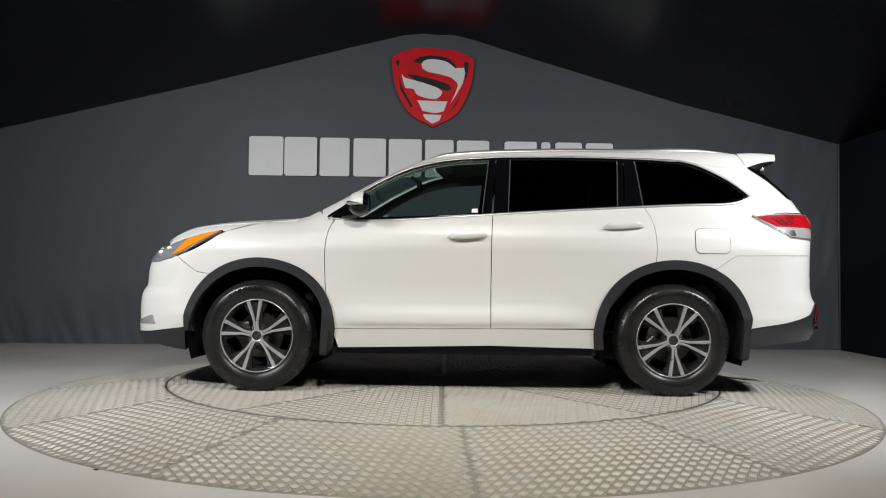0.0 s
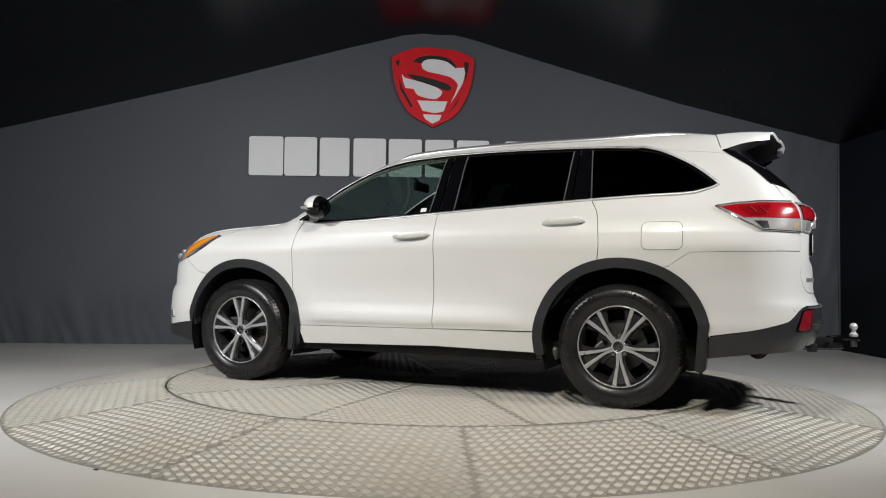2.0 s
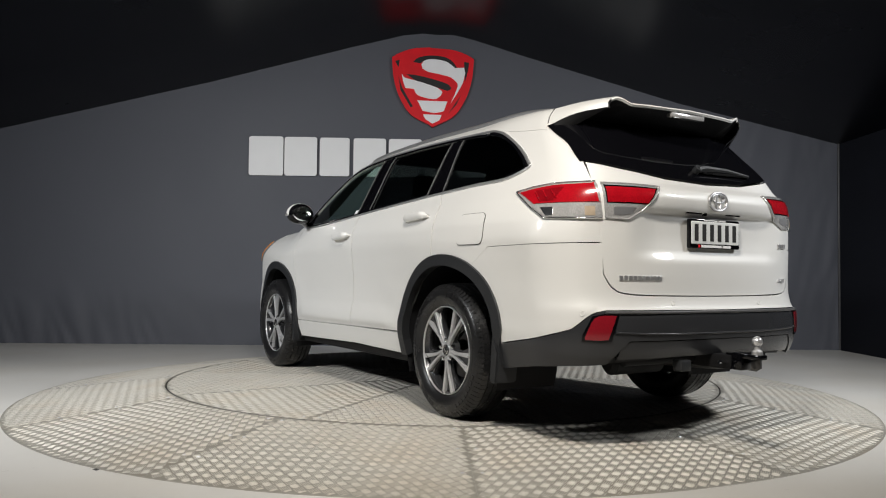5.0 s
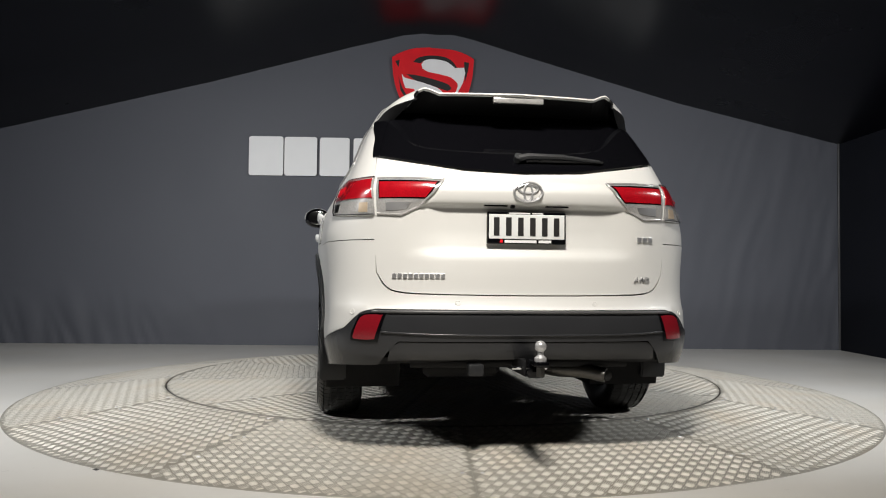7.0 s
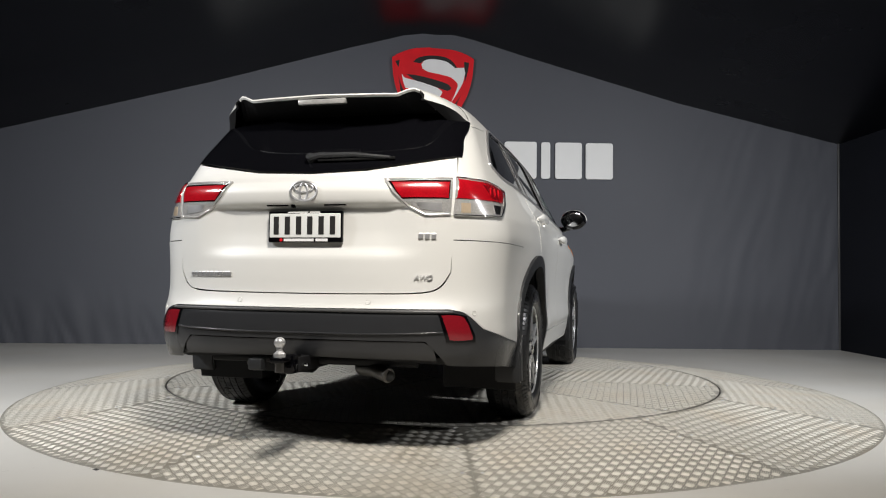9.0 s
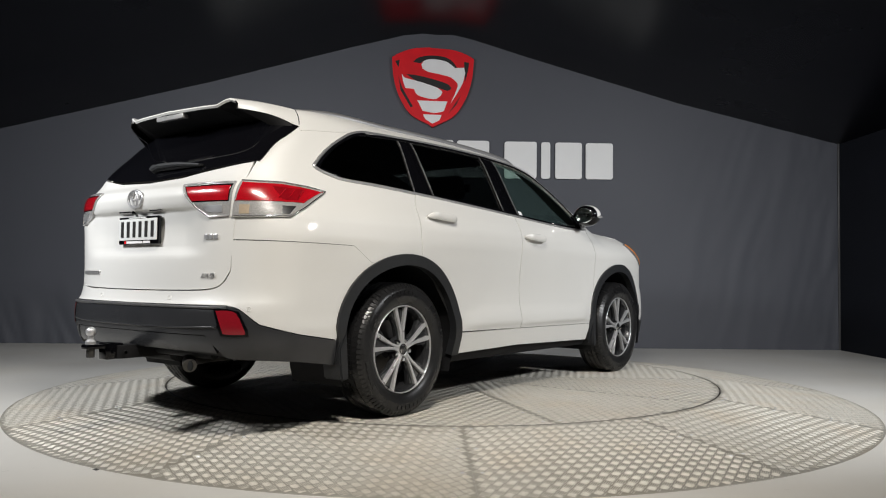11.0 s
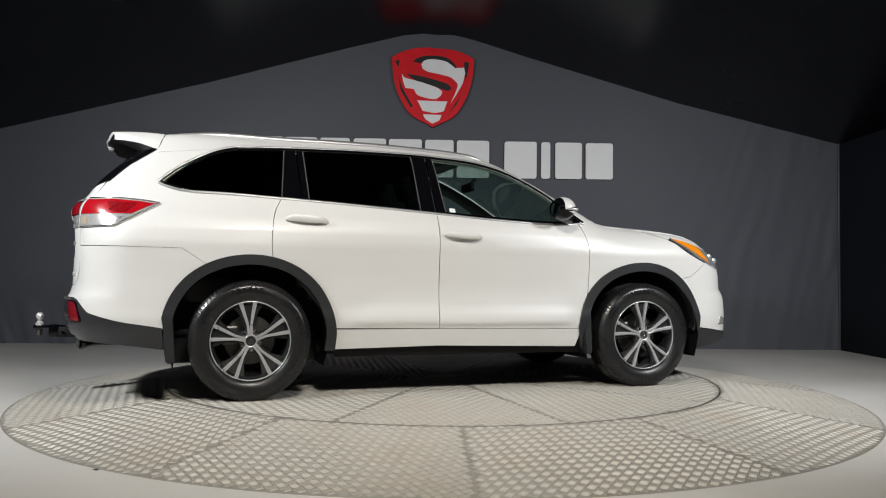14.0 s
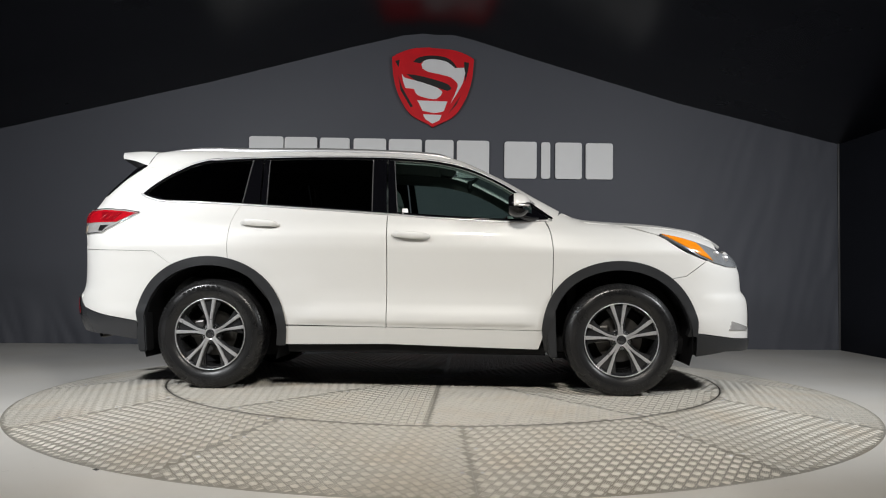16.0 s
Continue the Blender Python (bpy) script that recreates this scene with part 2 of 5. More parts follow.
def hall():
    b = box(-9, 8, -12, 7, FLOOR_Z - 0.2, FLOOR_Z)
    tagged(part("floor", b, FLOORPAINT), "pale grey painted concrete floor, slightly scuffed", "floor", kind="structure")
    ang = math.atan2(3.893 - 3.695, 5.067 + 5.589)
    # back wall of stretched grey vinyl, gently rumpled near the left foot
    verts, faces = [], []
    W0, W1 = -5.85, 5.09
    slope = spline([-6.05, -5.67, -3.965, -2.1, -0.11, 0.8, 2.27, 3.74, 5.09, 5.3], [2.515, 2.604, 3.03, 3.456, 3.93, 3.69, 3.27, 2.842, 2.535, 2.49])
    def gable(x):
        return float(slope(x))
    nx, nz = 240, 70
    for j in range(nz + 1):
        for i in range(nx + 1):
            x = W0 + (W1 - W0) * i / nx
            z = FLOOR_Z + (gable(x) + 0.25 - FLOOR_Z) * j / nz
            y = 3.695 + (x + 5.589) * math.tan(ang)
            low = max(0, 1 - (z - FLOOR_Z) / 0.9)
            rum = 0.085 * low ** 1.3 * min(1, max(0.12, (-x - 2.2) / 2.6)) * noise.noise(Vector((x * 4.5 + z * 1.6, z * 1.1, 1.7)))
            rum += 0.014 * max(0, (x - 4.1)) * noise.noise(Vector((x * 11.0, z * 1.4, 2.2))) + 0.020 * max(0, (x - 2.2) / 2.5) * noise.noise(Vector((x * 5.0 - z * 1.5, z * 1.0, 4.2))) + 0.004 * noise.noise(Vector((x * 1.2, z * 0.7, 9.0)))
            verts.append((x, y - abs(rum), z))
    for j in range(nz):
        for i in range(nx):
            a = j * (nx + 1) + i
            faces.append((a, a + 1, a + nx + 2, a + nx + 1))
    # thickness behind
    k = len(verts)
    verts += [(W0, 4.2, FLOOR_Z), (W1, 4.2, FLOOR_Z), (W1, 4.2, 4.4), (W0, 4.2, 4.4)]
    faces.append((k + 1, k, k + 3, k + 2))
    tagged(mk("wall_north", verts, faces, WALLGREY), "dark grey stretched vinyl back wall, lightly wrinkled", "wall", kind="structure")
    tagged(part("wall_east", box(5.09, 5.29, -12, 4.1, FLOOR_Z, 4.5), SIDEBLACK), "black fabric side wall", "wall", kind="structure")
    tagged(part("wall_west", box(-6.05, -5.85, -12, 4.1, FLOOR_Z, 4.5), SIDEBLACK), "black fabric side wall", "wall", kind="structure")
    # unseen wall behind the camera, added; its grey brightens the reflections in the windows
    tagged(part("wall_south", box(-5.85, 5.09, -9.2, -9, FLOOR_Z, 4.5), WALLGREY), "unseen dark grey wall, added to reflect in the car's glass", "wall", kind="structure")
    # trim along the corner of the grey wall
    tagged(part("trim", box(5.068, 5.09, 3.86, 3.885, FLOOR_Z, 2.62, 0.004), SATIN), "thin grey edge trim of the vinyl wall", "trim", kind="structure")
    # tent ceiling of black lining with a softly rounded ridge
    prof = [(-6.05, gable(-6.05)), (-3.0, gable(-3.0)), (-1.2, gable(-1.2)), (-0.55, gable(-0.55) - 0.004), (-0.3, gable(-0.3) - 0.012), (-0.11, 3.895), (0.08, gable(0.08) - 0.012), (0.33, gable(0.33) - 0.004), (1.0, gable(1.0)), (3.0, gable(3.0)), (5.29, gable(5.29))]
    verts, faces = [], []
    ys = [-12.2 + 16.2 * k / 40 for k in range(41)]
    for y in ys:
        for x, z in prof:
            verts.append((x, y, z + 0.012 * noise.noise(Vector((x * 0.8, y * 0.8, 0)))))
        for x, z in prof:
            verts.append((x, y, z + 0.15))
    m = len(prof)
    for j in range(len(ys) - 1):
        for i in range(m - 1):
            a, c = j * 2 * m + i, (j + 1) * 2 * m + i
            faces.append((a, a + 1, c + 1, c))
            faces.append((a + m, c + m, c + m + 1, a + m + 1))
    tagged(mk("ceiling", verts, faces, CEILBLACK), "black sloping tent ceiling lining with a faint sheen", "ceiling", kind="structure")
    return ang


ANG = hall()
WALLBASE = Matrix.Translation((-0.17, 3.695 + (5.589 - 0.17) * math.tan(ANG) - 0.012, 0)) @ Matrix.Rotation(ANG, 4, "Z")


def on_wall(a, c, d):
    """A place on the back wall: a along it from the shield's middle, c up, d out towards the room."""
    return tuple(WALLBASE @ Vector((a, -d, c)))


def shield():
    root = tagged(new("wall_sign"), "red and white shield-shaped wall sign with black edging", "sign")
    def outline(s, dz=0.0):
        right = soft([(0.0, 3.705), (0.25, 3.685), (0.42, 3.63), (0.525, 3.57)], 5) + soft([(0.525, 3.57), (0.50, 3.30), (0.42, 3.05), (0.27, 2.83), (0.0, 2.686)], 6)[1:]
        left = [(-a, c + 0.012) for a, c in right[::-1][1:-1]]
        return [(a * s, 3.25 + (c - 3.25) * s + dz) for a, c in right + left]
    part("rim", prism(outline(1.0), 0.002, 0.05, flip=on_wall), SIGNRED, root, "glossy red rim")
    def patch(name, pts, d, m, label=""):
        """A flat piece of the sign; its outline is in hundredths of the sign's width and height from the top left."""
        line = [((x - 50) * 0.0105, 3.705 - y * 0.0102) for x, y in pts]
        part(name, prism(line, 0.05, d, flip=on_wall), m, root, label)
    white = "pale silver field"
    patch("field", soft([(36, 21), (40, 16), (50, 14.2), (66, 17), (77, 25)], 4) + [(88, 24.5), (89.5, 31), (87, 43), (81, 55), (72, 70), (77, 58), (80.5, 48)] + soft([(80, 44), (72, 37), (58, 33), (44, 30), (37, 26)], 4), 0.058, SIGNWHITE, white)
    patch("field", soft([(12, 33), (16, 38), (27, 41), (44, 46), (57, 51), (62, 55.5)], 4) + soft([(60, 60), (53, 64.5), (41, 63), (31, 59), (27, 52)], 4) + [(17, 51), (14, 43)], 0.058, SIGNWHITE, white)
    patch("field", [(31.5, 66.5), (68, 67.5), (64, 79)] + soft([(62, 80.5), (52, 82), (38, 79.5)], 3), 0.058, SIGNWHITE, white)
    patch("field", [(38.5, 84), (61, 84.5), (59, 91), (50, 95.5), (41.5, 90)], 0.058, SIGNWHITE, white)
    black = "black shading of the sign"
    patch("shading", soft([(26, 18), (32, 12.5), (46, 9.5), (63, 11), (73, 16), (79.5, 25)], 4) + soft([(77, 25), (66, 16.8), (50, 14), (40, 15.8), (35, 19.5)], 4), 0.055, SIGNBLACK, black)
    patch("shading", soft([(18, 33.5), (32, 35), (54, 40.5), (68, 45.5), (72.5, 51), (68, 54)], 4) + soft([(60, 51.5), (44, 45.8), (28, 41)], 4), 0.056, SIGNBLACK, black)
    patch("shading", [(88, 17), (94, 18), (93, 28), (89.5, 42), (88.5, 27)], 0.055, SIGNBLACK, black)
    patch("shading", [(4, 17), (9.5, 15.5), (8, 25)], 0.055, SIGNBLACK, black)
    patch("shading", [(8, 36), (12.5, 50), (26, 74), (23.5, 75.5), (11, 54)], 0.055, SIGNBLACK, black)
    patch("shading", [(84, 60), (78.5, 72), (70, 82), (77.5, 70)], 0.055, SIGNBLACK, black)


shield()


def wall_letters():
    """Plain bars in the place of the name: one for each character, with its width."""
    spans = [(441, 501), (503, 560), (565, 617), (624, 681), (686, 744), (750, 800), (806, 863), (890, 947), (955, 971), (980, 1027), (1034, 1082)]
    for x0, x1 in spans:
        a0, a1 = ((x0 - 441) / 641 * 4.651 - 2.33, (x1 - 441) / 641 * 4.651 - 2.33)
        z1 = 2.545 - 0.008 * (a0 + 2.33)
        b = bmesh.new()
        w = 0.03
        pts = []
        for cx, cz, s in ((a1 - w, z1 - w, 0), (a0 + w, z1 - w, 90), (a0 + w, 2.046 + w, 180), (a1 - w, 2.046 + w, 270)):
            pts += arc(cx, cz, w, s, s + 90, 4)
        prism(pts, 0.002, 0.03, b, on_wall)
        tagged(part("wall_bar", b, WHITE), "white raised bar of a wall sign on grey vinyl", "sign", group="bars of the wall sign")


wall_letters()

# ---- turntable ----
R_IN, R_OUT = 2.057, 3.037


TREAD_FACES = ((6, 7, 8, 9), (0, 1, 6), (1, 7, 6), (1, 2, 7), (2, 8, 7), (2, 3, 8), (3, 4, 8), (4, 9, 8), (4, 5, 9), (5, 6, 9), (5, 0, 6))


def tread(sector_inside, frame_m, lift, pitch=0.044):
    """Five-bar tread: groups of raised bars, turned by a quarter from cell to cell."""
    verts, faces = [], []
    n = int(3.4 / pitch)
    L, Wd, H = pitch * 0.475, pitch * 0.071, 0.0022
    for i in range(-n, n + 1):
        for j in range(-n, n + 1):
            cx, cy = i * pitch, j * pitch
            if not sector_inside(cx, cy, 0.026):
                continue
            whole = sector_inside(cx, cy, -0.026)
            turn = (i + j) % 2
            for k in range(-2, 3):
                o = k * pitch * 0.2
                ln = L * (1.0 if abs(k) < 2 else 0.94)
                if not whole and not all(sector_inside(cx + (e if not turn else o), cy + (o if not turn else e), 0.0) for e in (-ln * 0.8, ln * 0.8)):
                    continue
                pts = [(-ln, 0, 0), (-ln * 0.72, -Wd, 0), (ln * 0.72, -Wd, 0), (ln, 0, 0), (ln * 0.72, Wd, 0), (-ln * 0.72, Wd, 0), (-ln * 0.74, 0, H), (0, -Wd * 0.45, H), (ln * 0.74, 0, H), (0, Wd * 0.45, H)]
                base = len(verts)
                for px, py, pz in pts:
                    qx, qy = (px, py + o) if not turn else (py + o, px)
                    verts.append(frame_m @ Vector((cx + qx, cy + qy, pz + lift)))
                faces += [tuple(base + q for q in f) for f in TREAD_FACES]
    return verts, faces


RIVET = bpy.data.meshes.new("rivet")
rb = bmesh.new()
bmesh.ops.create_uvsphere(rb, u_segments=8, v_segments=4, radius=0.010, matrix=Matrix.Diagonal((1, 1, 0.5, 1)))
rb.to_mesh(RIVET)
rb.free()
RIVET.materials.append(ALUSATIN)


def rivet(plate, at):
    ob = new("rivet", RIVET)
    ob.parent, ob.location = plate, at


def turntable():
    disc = tagged(new("turntable_disc"), "round aluminium chequer plate turntable disc, worn", "turntable")
    n_sec = 10
    for s in range(n_sec):
        a0, a1 = radians(-90 + 36 * s), radians(-90 + 36 * (s + 1))
        mid = (a0 + a1) / 2
        g = 0.0006
        ring = [(g / math.sin(radians(18)) * math.cos(mid), g / math.sin(radians(18)) * math.sin(mid))]
        ring += [((R_IN - 0.004) * math.cos(a0 + 0.0002 + (a1 - a0 - 0.0004) * k / 16), (R_IN - 0.004) * math.sin(a0 + 0.0002 + (a1 - a0 - 0.0004) * k / 16)) for k in range(17)]
        b = prism(ring, -0.012, -0.0022)
        plate = part("plate", b, ALU, disc)
        fm = Matrix.Rotation(mid + radians(18), 4, "Z")
        def inside(cx, cy, slack, fm=fm, mid=mid):
            p = fm @ Vector((cx, cy, 0))
            r = math.hypot(p.x, p.y)
            d = (math.atan2(p.y, p.x) - mid + math.pi) % (2 * math.pi) - math.pi
            return r < R_IN - 0.008 + slack and abs(d) < radians(18) + (slack - 0.003) / max(r, 0.05)
        v, f = tread(inside, fm, -0.0022)
        tagged(mk("tread_pattern", v, f, ALUBAR, plate, smooth=False), kind="stuff")
        for rr in (0.5, 1.1, 1.7, 1.98):
            for e in (-1, 1):
                q = mid + e * (radians(18) - 0.05 / rr)
                rivet(plate, (rr * math.cos(q), rr * math.sin(q), -0.001))
    part("rim_band", lathe_z([(R_IN - 0.004, -0.0022), (R_IN - 0.002, -0.004), (R_IN - 0.002, -0.05)], 120), STEEL, disc)
    part("hub_plate", prism([(0.12 * math.cos(k * math.pi / 12), 0.12 * math.sin(k * math.pi / 12)) for k in range(24)], -0.002, 0.001), ALU, disc)
    ring = tagged(new("turntable_ramp"), "sloping ring of aluminium chequer plates round the turntable", "turntable")
    part("gap_ring", lathe_z([(R_IN - 0.06, -0.06), (R_IN + 0.02, -0.06), (R_IN + 0.02, -0.03)], 120), GALV, ring)
    lip = 0.0035
    dz = (FLOOR_Z + lip) / (R_OUT - R_IN)
    joints = [-144.9, -115.6, -87.2, -58.2, -29.2] + [-29.2 + 244.3 * k / 8 for k in range(1, 9)]
    for j0, j1 in zip(joints, joints[1:]):
        a0, a1 = radians(j0), radians(j1)
        mid = (a0 + a1) / 2
        b = bmesh.new()
        def cone(r, a, t=0.0):
            return (r * math.cos(a), r * math.sin(a), (r - R_IN) * dz - t)
        N = 20
        ra, rb = R_IN + 0.005, R_OUT
        rows = []
        for k in range(N + 1):
            a = a0 + 0.00015 + (a1 - a0 - 0.0003) * k / N
            rows.append([b.verts.new(cone(ra, a, 0.025)), b.verts.new(cone(ra, a, 0.0022)), b.verts.new(cone(rb - 0.002, a, 0.0012)), b.verts.new((*cone(rb, a)[:2], FLOOR_Z + 0.0004))])
        for u, w in zip(rows, rows[1:]):
            for k in range(3):
                b.faces.new((u[k], u[k + 1], w[k + 1], w[k]))
        bmesh.ops.recalc_face_normals(b, faces=b.faces)
        plate = part("plate", b, ALU, ring)
        fm = Matrix.Rotation(mid + radians(45), 4, "Z")
        def inside(cx, cy, slack, fm=fm, mid=mid, half=(a1 - a0) / 2):
            p = fm @ Vector((cx, cy, 0))
            r = math.hypot(p.x, p.y)
            d = (math.atan2(p.y, p.x) - mid + math.pi) % (2 * math.pi) - math.pi
            return R_IN + 0.010 - slack < r < R_OUT - 0.008 + slack and abs(d) < half + (slack - 0.003) / r
        v, f = tread(inside, fm, 0.0)
        v = [(p.x, p.y, p.z - 0.002 + (math.hypot(p.x, p.y) - R_IN) * dz) for p in v]
        tagged(mk("tread_pattern", v, f, ALUBAR, plate, smooth=False), kind="stuff")
        for rr in (2.11, 2.42, 2.74):
            for e in (-1, 1):
                rivet(plate, cone(rr, mid + e * ((a1 - a0) / 2 - 0.045 / rr)))
    return disc


def lathe_z(profile, n=48):
    b = bmesh.new()
    rings = [[b.verts.new((r * math.cos(2 * math.pi * k / n), r * math.sin(2 * math.pi * k / n), z)) for k in range(n)] for r, z in profile]
    for r0, r1 in zip(rings, rings[1:]):
        for k in range(n):
            b.faces.new((r0[k], r0[(k + 1) % n], r1[(k + 1) % n], r1[k]))
    return b


DISC = turntable()

# ---- the car: x forward, y to its left, z up from the disc ----
SHIFT = Matrix.Translation((-0.155, 0.015, 0))
width_z = spline([0.2, 0.30, 0.40, 0.46, 0.51, 0.58, 0.75, 0.90, 0.99, 1.055, 1.12, 1.20, 1.35, 1.50, 1.60, 1.68, 1.75], [0.86, 0.90, 0.922, 0.934, 0.937, 0.931, 0.927, 0.938, 0.948, 0.946, 0.927, 0.884, 0.812, 0.742, 0.690, 0.635, 0.56])
taper = spline([-2.6, -2.3, -2.0, -1.5, -0.9, 0.2, 0.9, 1.3, 1.7, 2.0, 2.3], [0.91, 0.945, 0.972, 0.995, 1.0, 1.0, 0.99, 0.975, 0.95, 0.92, 0.86])
taper_up = spline([-2.4, -2.0, -1.5, -0.5, 0.2, 0.6, 0.95, 1.4], [0.875, 0.955, 0.992, 1.0, 0.995, 0.98, 0.95, 0.92])
nose_z = spline([0.15, 0.25, 0.31, 0.40, 0.52, 0.62, 0.665, 0.70, 0.80, 0.90, 1.0, 1.1], [2.24, 2.31, 2.352, 2.360, 2.360, 2.354, 2.338, 2.312, 2.304, 2.275, 2.195, 2.08])
tail_z = spline([0.2, 0.30, 0.38, 0.45, 0.55, 0.625, 0.645, 0.68, 0.72, 0.80, 0.86, 0.92, 1.0, 1.098, 1.120, 1.17, 1.215, 1.25, 1.36, 1.5, 1.62, 1.7], [-2.36, -2.42, -2.47, -2.505, -2.52, -2.515, -2.50, -2.488, -2.481, -2.478, -2.475, -2.455, -2.447, -2.450, -2.486, -2.494, -2.476, -2.428, -2.345, -2.20, -2.09, -2.06])
tail_flush = spline([0.2, 0.30, 0.38, 0.45, 0.55, 0.625, 0.645, 0.68, 0.72, 0.80, 0.86, 1.0, 1.10, 1.17, 1.215, 1.25, 1.36, 1.5, 1.62, 1.7], [-2.36, -2.42, -2.47, -2.505, -2.52, -2.515, -2.50, -2.488, -2.481, -2.479, -2.480, -2.484, -2.488, -2.486, -2.470, -2.426, -2.345, -2.20, -2.09, -2.06])
top_x = spline([-2.5, -2.0, -1.87, -1.4, -0.78, -0.19, 0.05, 0.23, 0.56, 0.85, 1.02, 1.10, 1.20, 1.41, 1.65, 1.88, 2.05, 2.16, 2.30, 2.4], [1.645, 1.692, 1.705, 1.729, 1.734, 1.716, 1.699, 1.672, 1.535, 1.375, 1.285, 1.245, 1.224, 1.208, 1.194, 1.164, 1.125, 1.075, 0.96, 0.82])


def tail_at(y, z):
    """The tail's line in the middle, with the hollow round the number plate running out towards the lamps."""
    u = np.clip((0.60 - np.abs(y)) / 0.24, 0, 1)
    u = u * u * (3 - 2 * u)
    return tail_z(z) * u + tail_flush(z) * (1 - u)


def ledge(x, z):
    """The lower flank's ledge between the wheels: a sharp lower edge and a slope above it."""
    w = np.clip((0.86 - x) / 0.12, 0, 1) * np.clip((x + 0.86 - 0.55 * (z - 0.46)) / 0.16, 0, 1)
    return w * (0.013 * np.clip((z - 0.445) / 0.025, 0, 1) * np.clip((0.60 - z) / 0.12, 0, 1) - 0.006 * np.exp(-((z - 0.68) / 0.09) ** 2))


def smax(a, b, k):
    h = np.maximum(k - np.abs(a - b), 0) / k
    return np.maximum(a, b) + h * h * k / 4


def shape(p):
    """Below zero inside the body, above zero outside."""
    x, y, z = p[..., 0], np.abs(p[..., 1]), p[..., 2]
    w = width_z(z)
    u = np.clip((z - 0.94) / 0.2, 0, 1)
    u = u * u * (3 - 2 * u)
    w = w * (taper(x) * (1 - u) + taper_up(x) * u)
    # swelling over the wheels
    for cx in (1.395, -1.395):
        w = w + (0.020 if cx > 0 else 0.028) * np.exp(-((x - cx) / 0.42) ** 2 - ((z - 0.80) / 0.20) ** 2)
    w = w + ledge(x, z)
    a = y - w
    b = tail_at(y, z) + 0.36 * y ** 4 - x
    c = x - nose_z(z) + 0.40 * y ** 4 - 0.008
    crown = np.where(x > 1.05, 0.07, 0.05)
    flat = 0.038 - 0.016 * np.clip((-1.2 - x) / 0.6, 0, 1)
    d = (z - top_x(x) + flat * (y / 0.6) ** 2) * 0.75
    edge = 0.10 - 0.055 * np.clip((-1.3 - x) / 0.5, 0, 1)
    return smax(smax(smax(a, b, 0.14), c, 0.20), d, edge)


def gradient(p):
    g = np.zeros_like(p)
    for k in range(3):
        e = np.zeros(3)
        e[k] = 0.004
        g[..., k] = shape(p + e) - shape(p - e)
    return g / np.maximum(np.linalg.norm(g, axis=-1, keepdims=True), 1e-9)


def rays(kind, uv):
    uv = np.asarray(uv, float)
    u, v = uv[:, 0], uv[:, 1]
    z0 = np.zeros_like(u)
    if kind == "s":
        return np.stack([u, z0, v], -1), np.stack([z0, z0 + 1, z0], -1)
    if kind == "t":
        return np.stack([u, v, z0 + 0.7], -1), np.stack([z0, z0, z0 + 1], -1)
    if kind == "c":
        return np.stack([u, z0, z0 + 1.0], -1), np.stack([z0, np.sin(v), np.cos(v)], -1)
    if kind == "r":
        return np.stack([z0 - 0.7, z0, v], -1), np.stack([-np.cos(u), np.sin(u), z0], -1)
    return np.stack([z0 + 1.1, z0, v], -1), np.stack([np.cos(u), np.sin(u), z0], -1)


def cast(kind, uv, off=0.0):
    o, d = rays(kind, uv)
    lo, hi = np.zeros(len(o)), np.full(len(o), 2.6)
    for _ in range(34):
        mid = (lo + hi) / 2
        inside = shape(o + d * mid[:, None]) < 0
        lo, hi = np.where(inside, mid, lo), np.where(inside, hi, mid)
    p = o + d * lo[:, None]
    return p + gradient(p) * off


def to_kind(kind, p):
    p = np.asarray(p, float)
    if kind == "r":
        return np.stack([np.arctan2(p[:, 1], -(p[:, 0] + 0.7)), p[:, 2]], -1)
    if kind == "f":
        return np.stack([np.arctan2(p[:, 1], p[:, 0] - 1.1), p[:, 2]], -1)
    if kind == "c":
        return np.stack([p[:, 0], np.arctan2(p[:, 1], p[:, 2] - 1.0)], -1)
    return p


def from_side(kind, xz):
    return [tuple(q) for q in to_kind(kind, cast("s", xz))]


def rear_yz(yz):
    """(y, z) on the tail as bearings from the axis."""
    out = []
    for y, z in yz:
        x = float(tail_at(y, z) + 0.36 * abs(y) ** 4)
        out.append((math.atan2(y, -(x + 0.7)), z))
    return out


def front_yz(yz):
    return [(math.atan2(y, float(nose_z(z) + 0.008 - 0.40 * abs(y) ** 4) - 1.1), z) for y, z in yz]


def resample(poly, step, scale):
    out = []
    n = len(poly)
    for i in range(n):
        a, b = np.array(poly[i], float), np.array(poly[(i + 1) % n], float)
        l = np.linalg.norm((b - a) * scale)
        k = max(1, int(math.ceil(l / step)))
        for j in range(k):
            out.append(a + (b - a) * j / k)
    return np.array(out)


def inside_poly(pts, poly):
    x, y = pts[:, 0], pts[:, 1]
    res = np.zeros(len(pts), bool)
    n = len(poly)
    for i in range(n):
        (x0, y0), (x1, y1) = poly[i], poly[(i + 1) % n]
        if y0 == y1:
            continue
        c = ((y0 > y) != (y1 > y)) & (x < (x1 - x0) * (y - y0) / (y1 - y0) + x0)
        res ^= c
    return res


SCALE = {"s": (1, 1), "t": (1, 1), "c": (1, 0.75), "r": (1.4, 1), "f": (1.0, 1)}


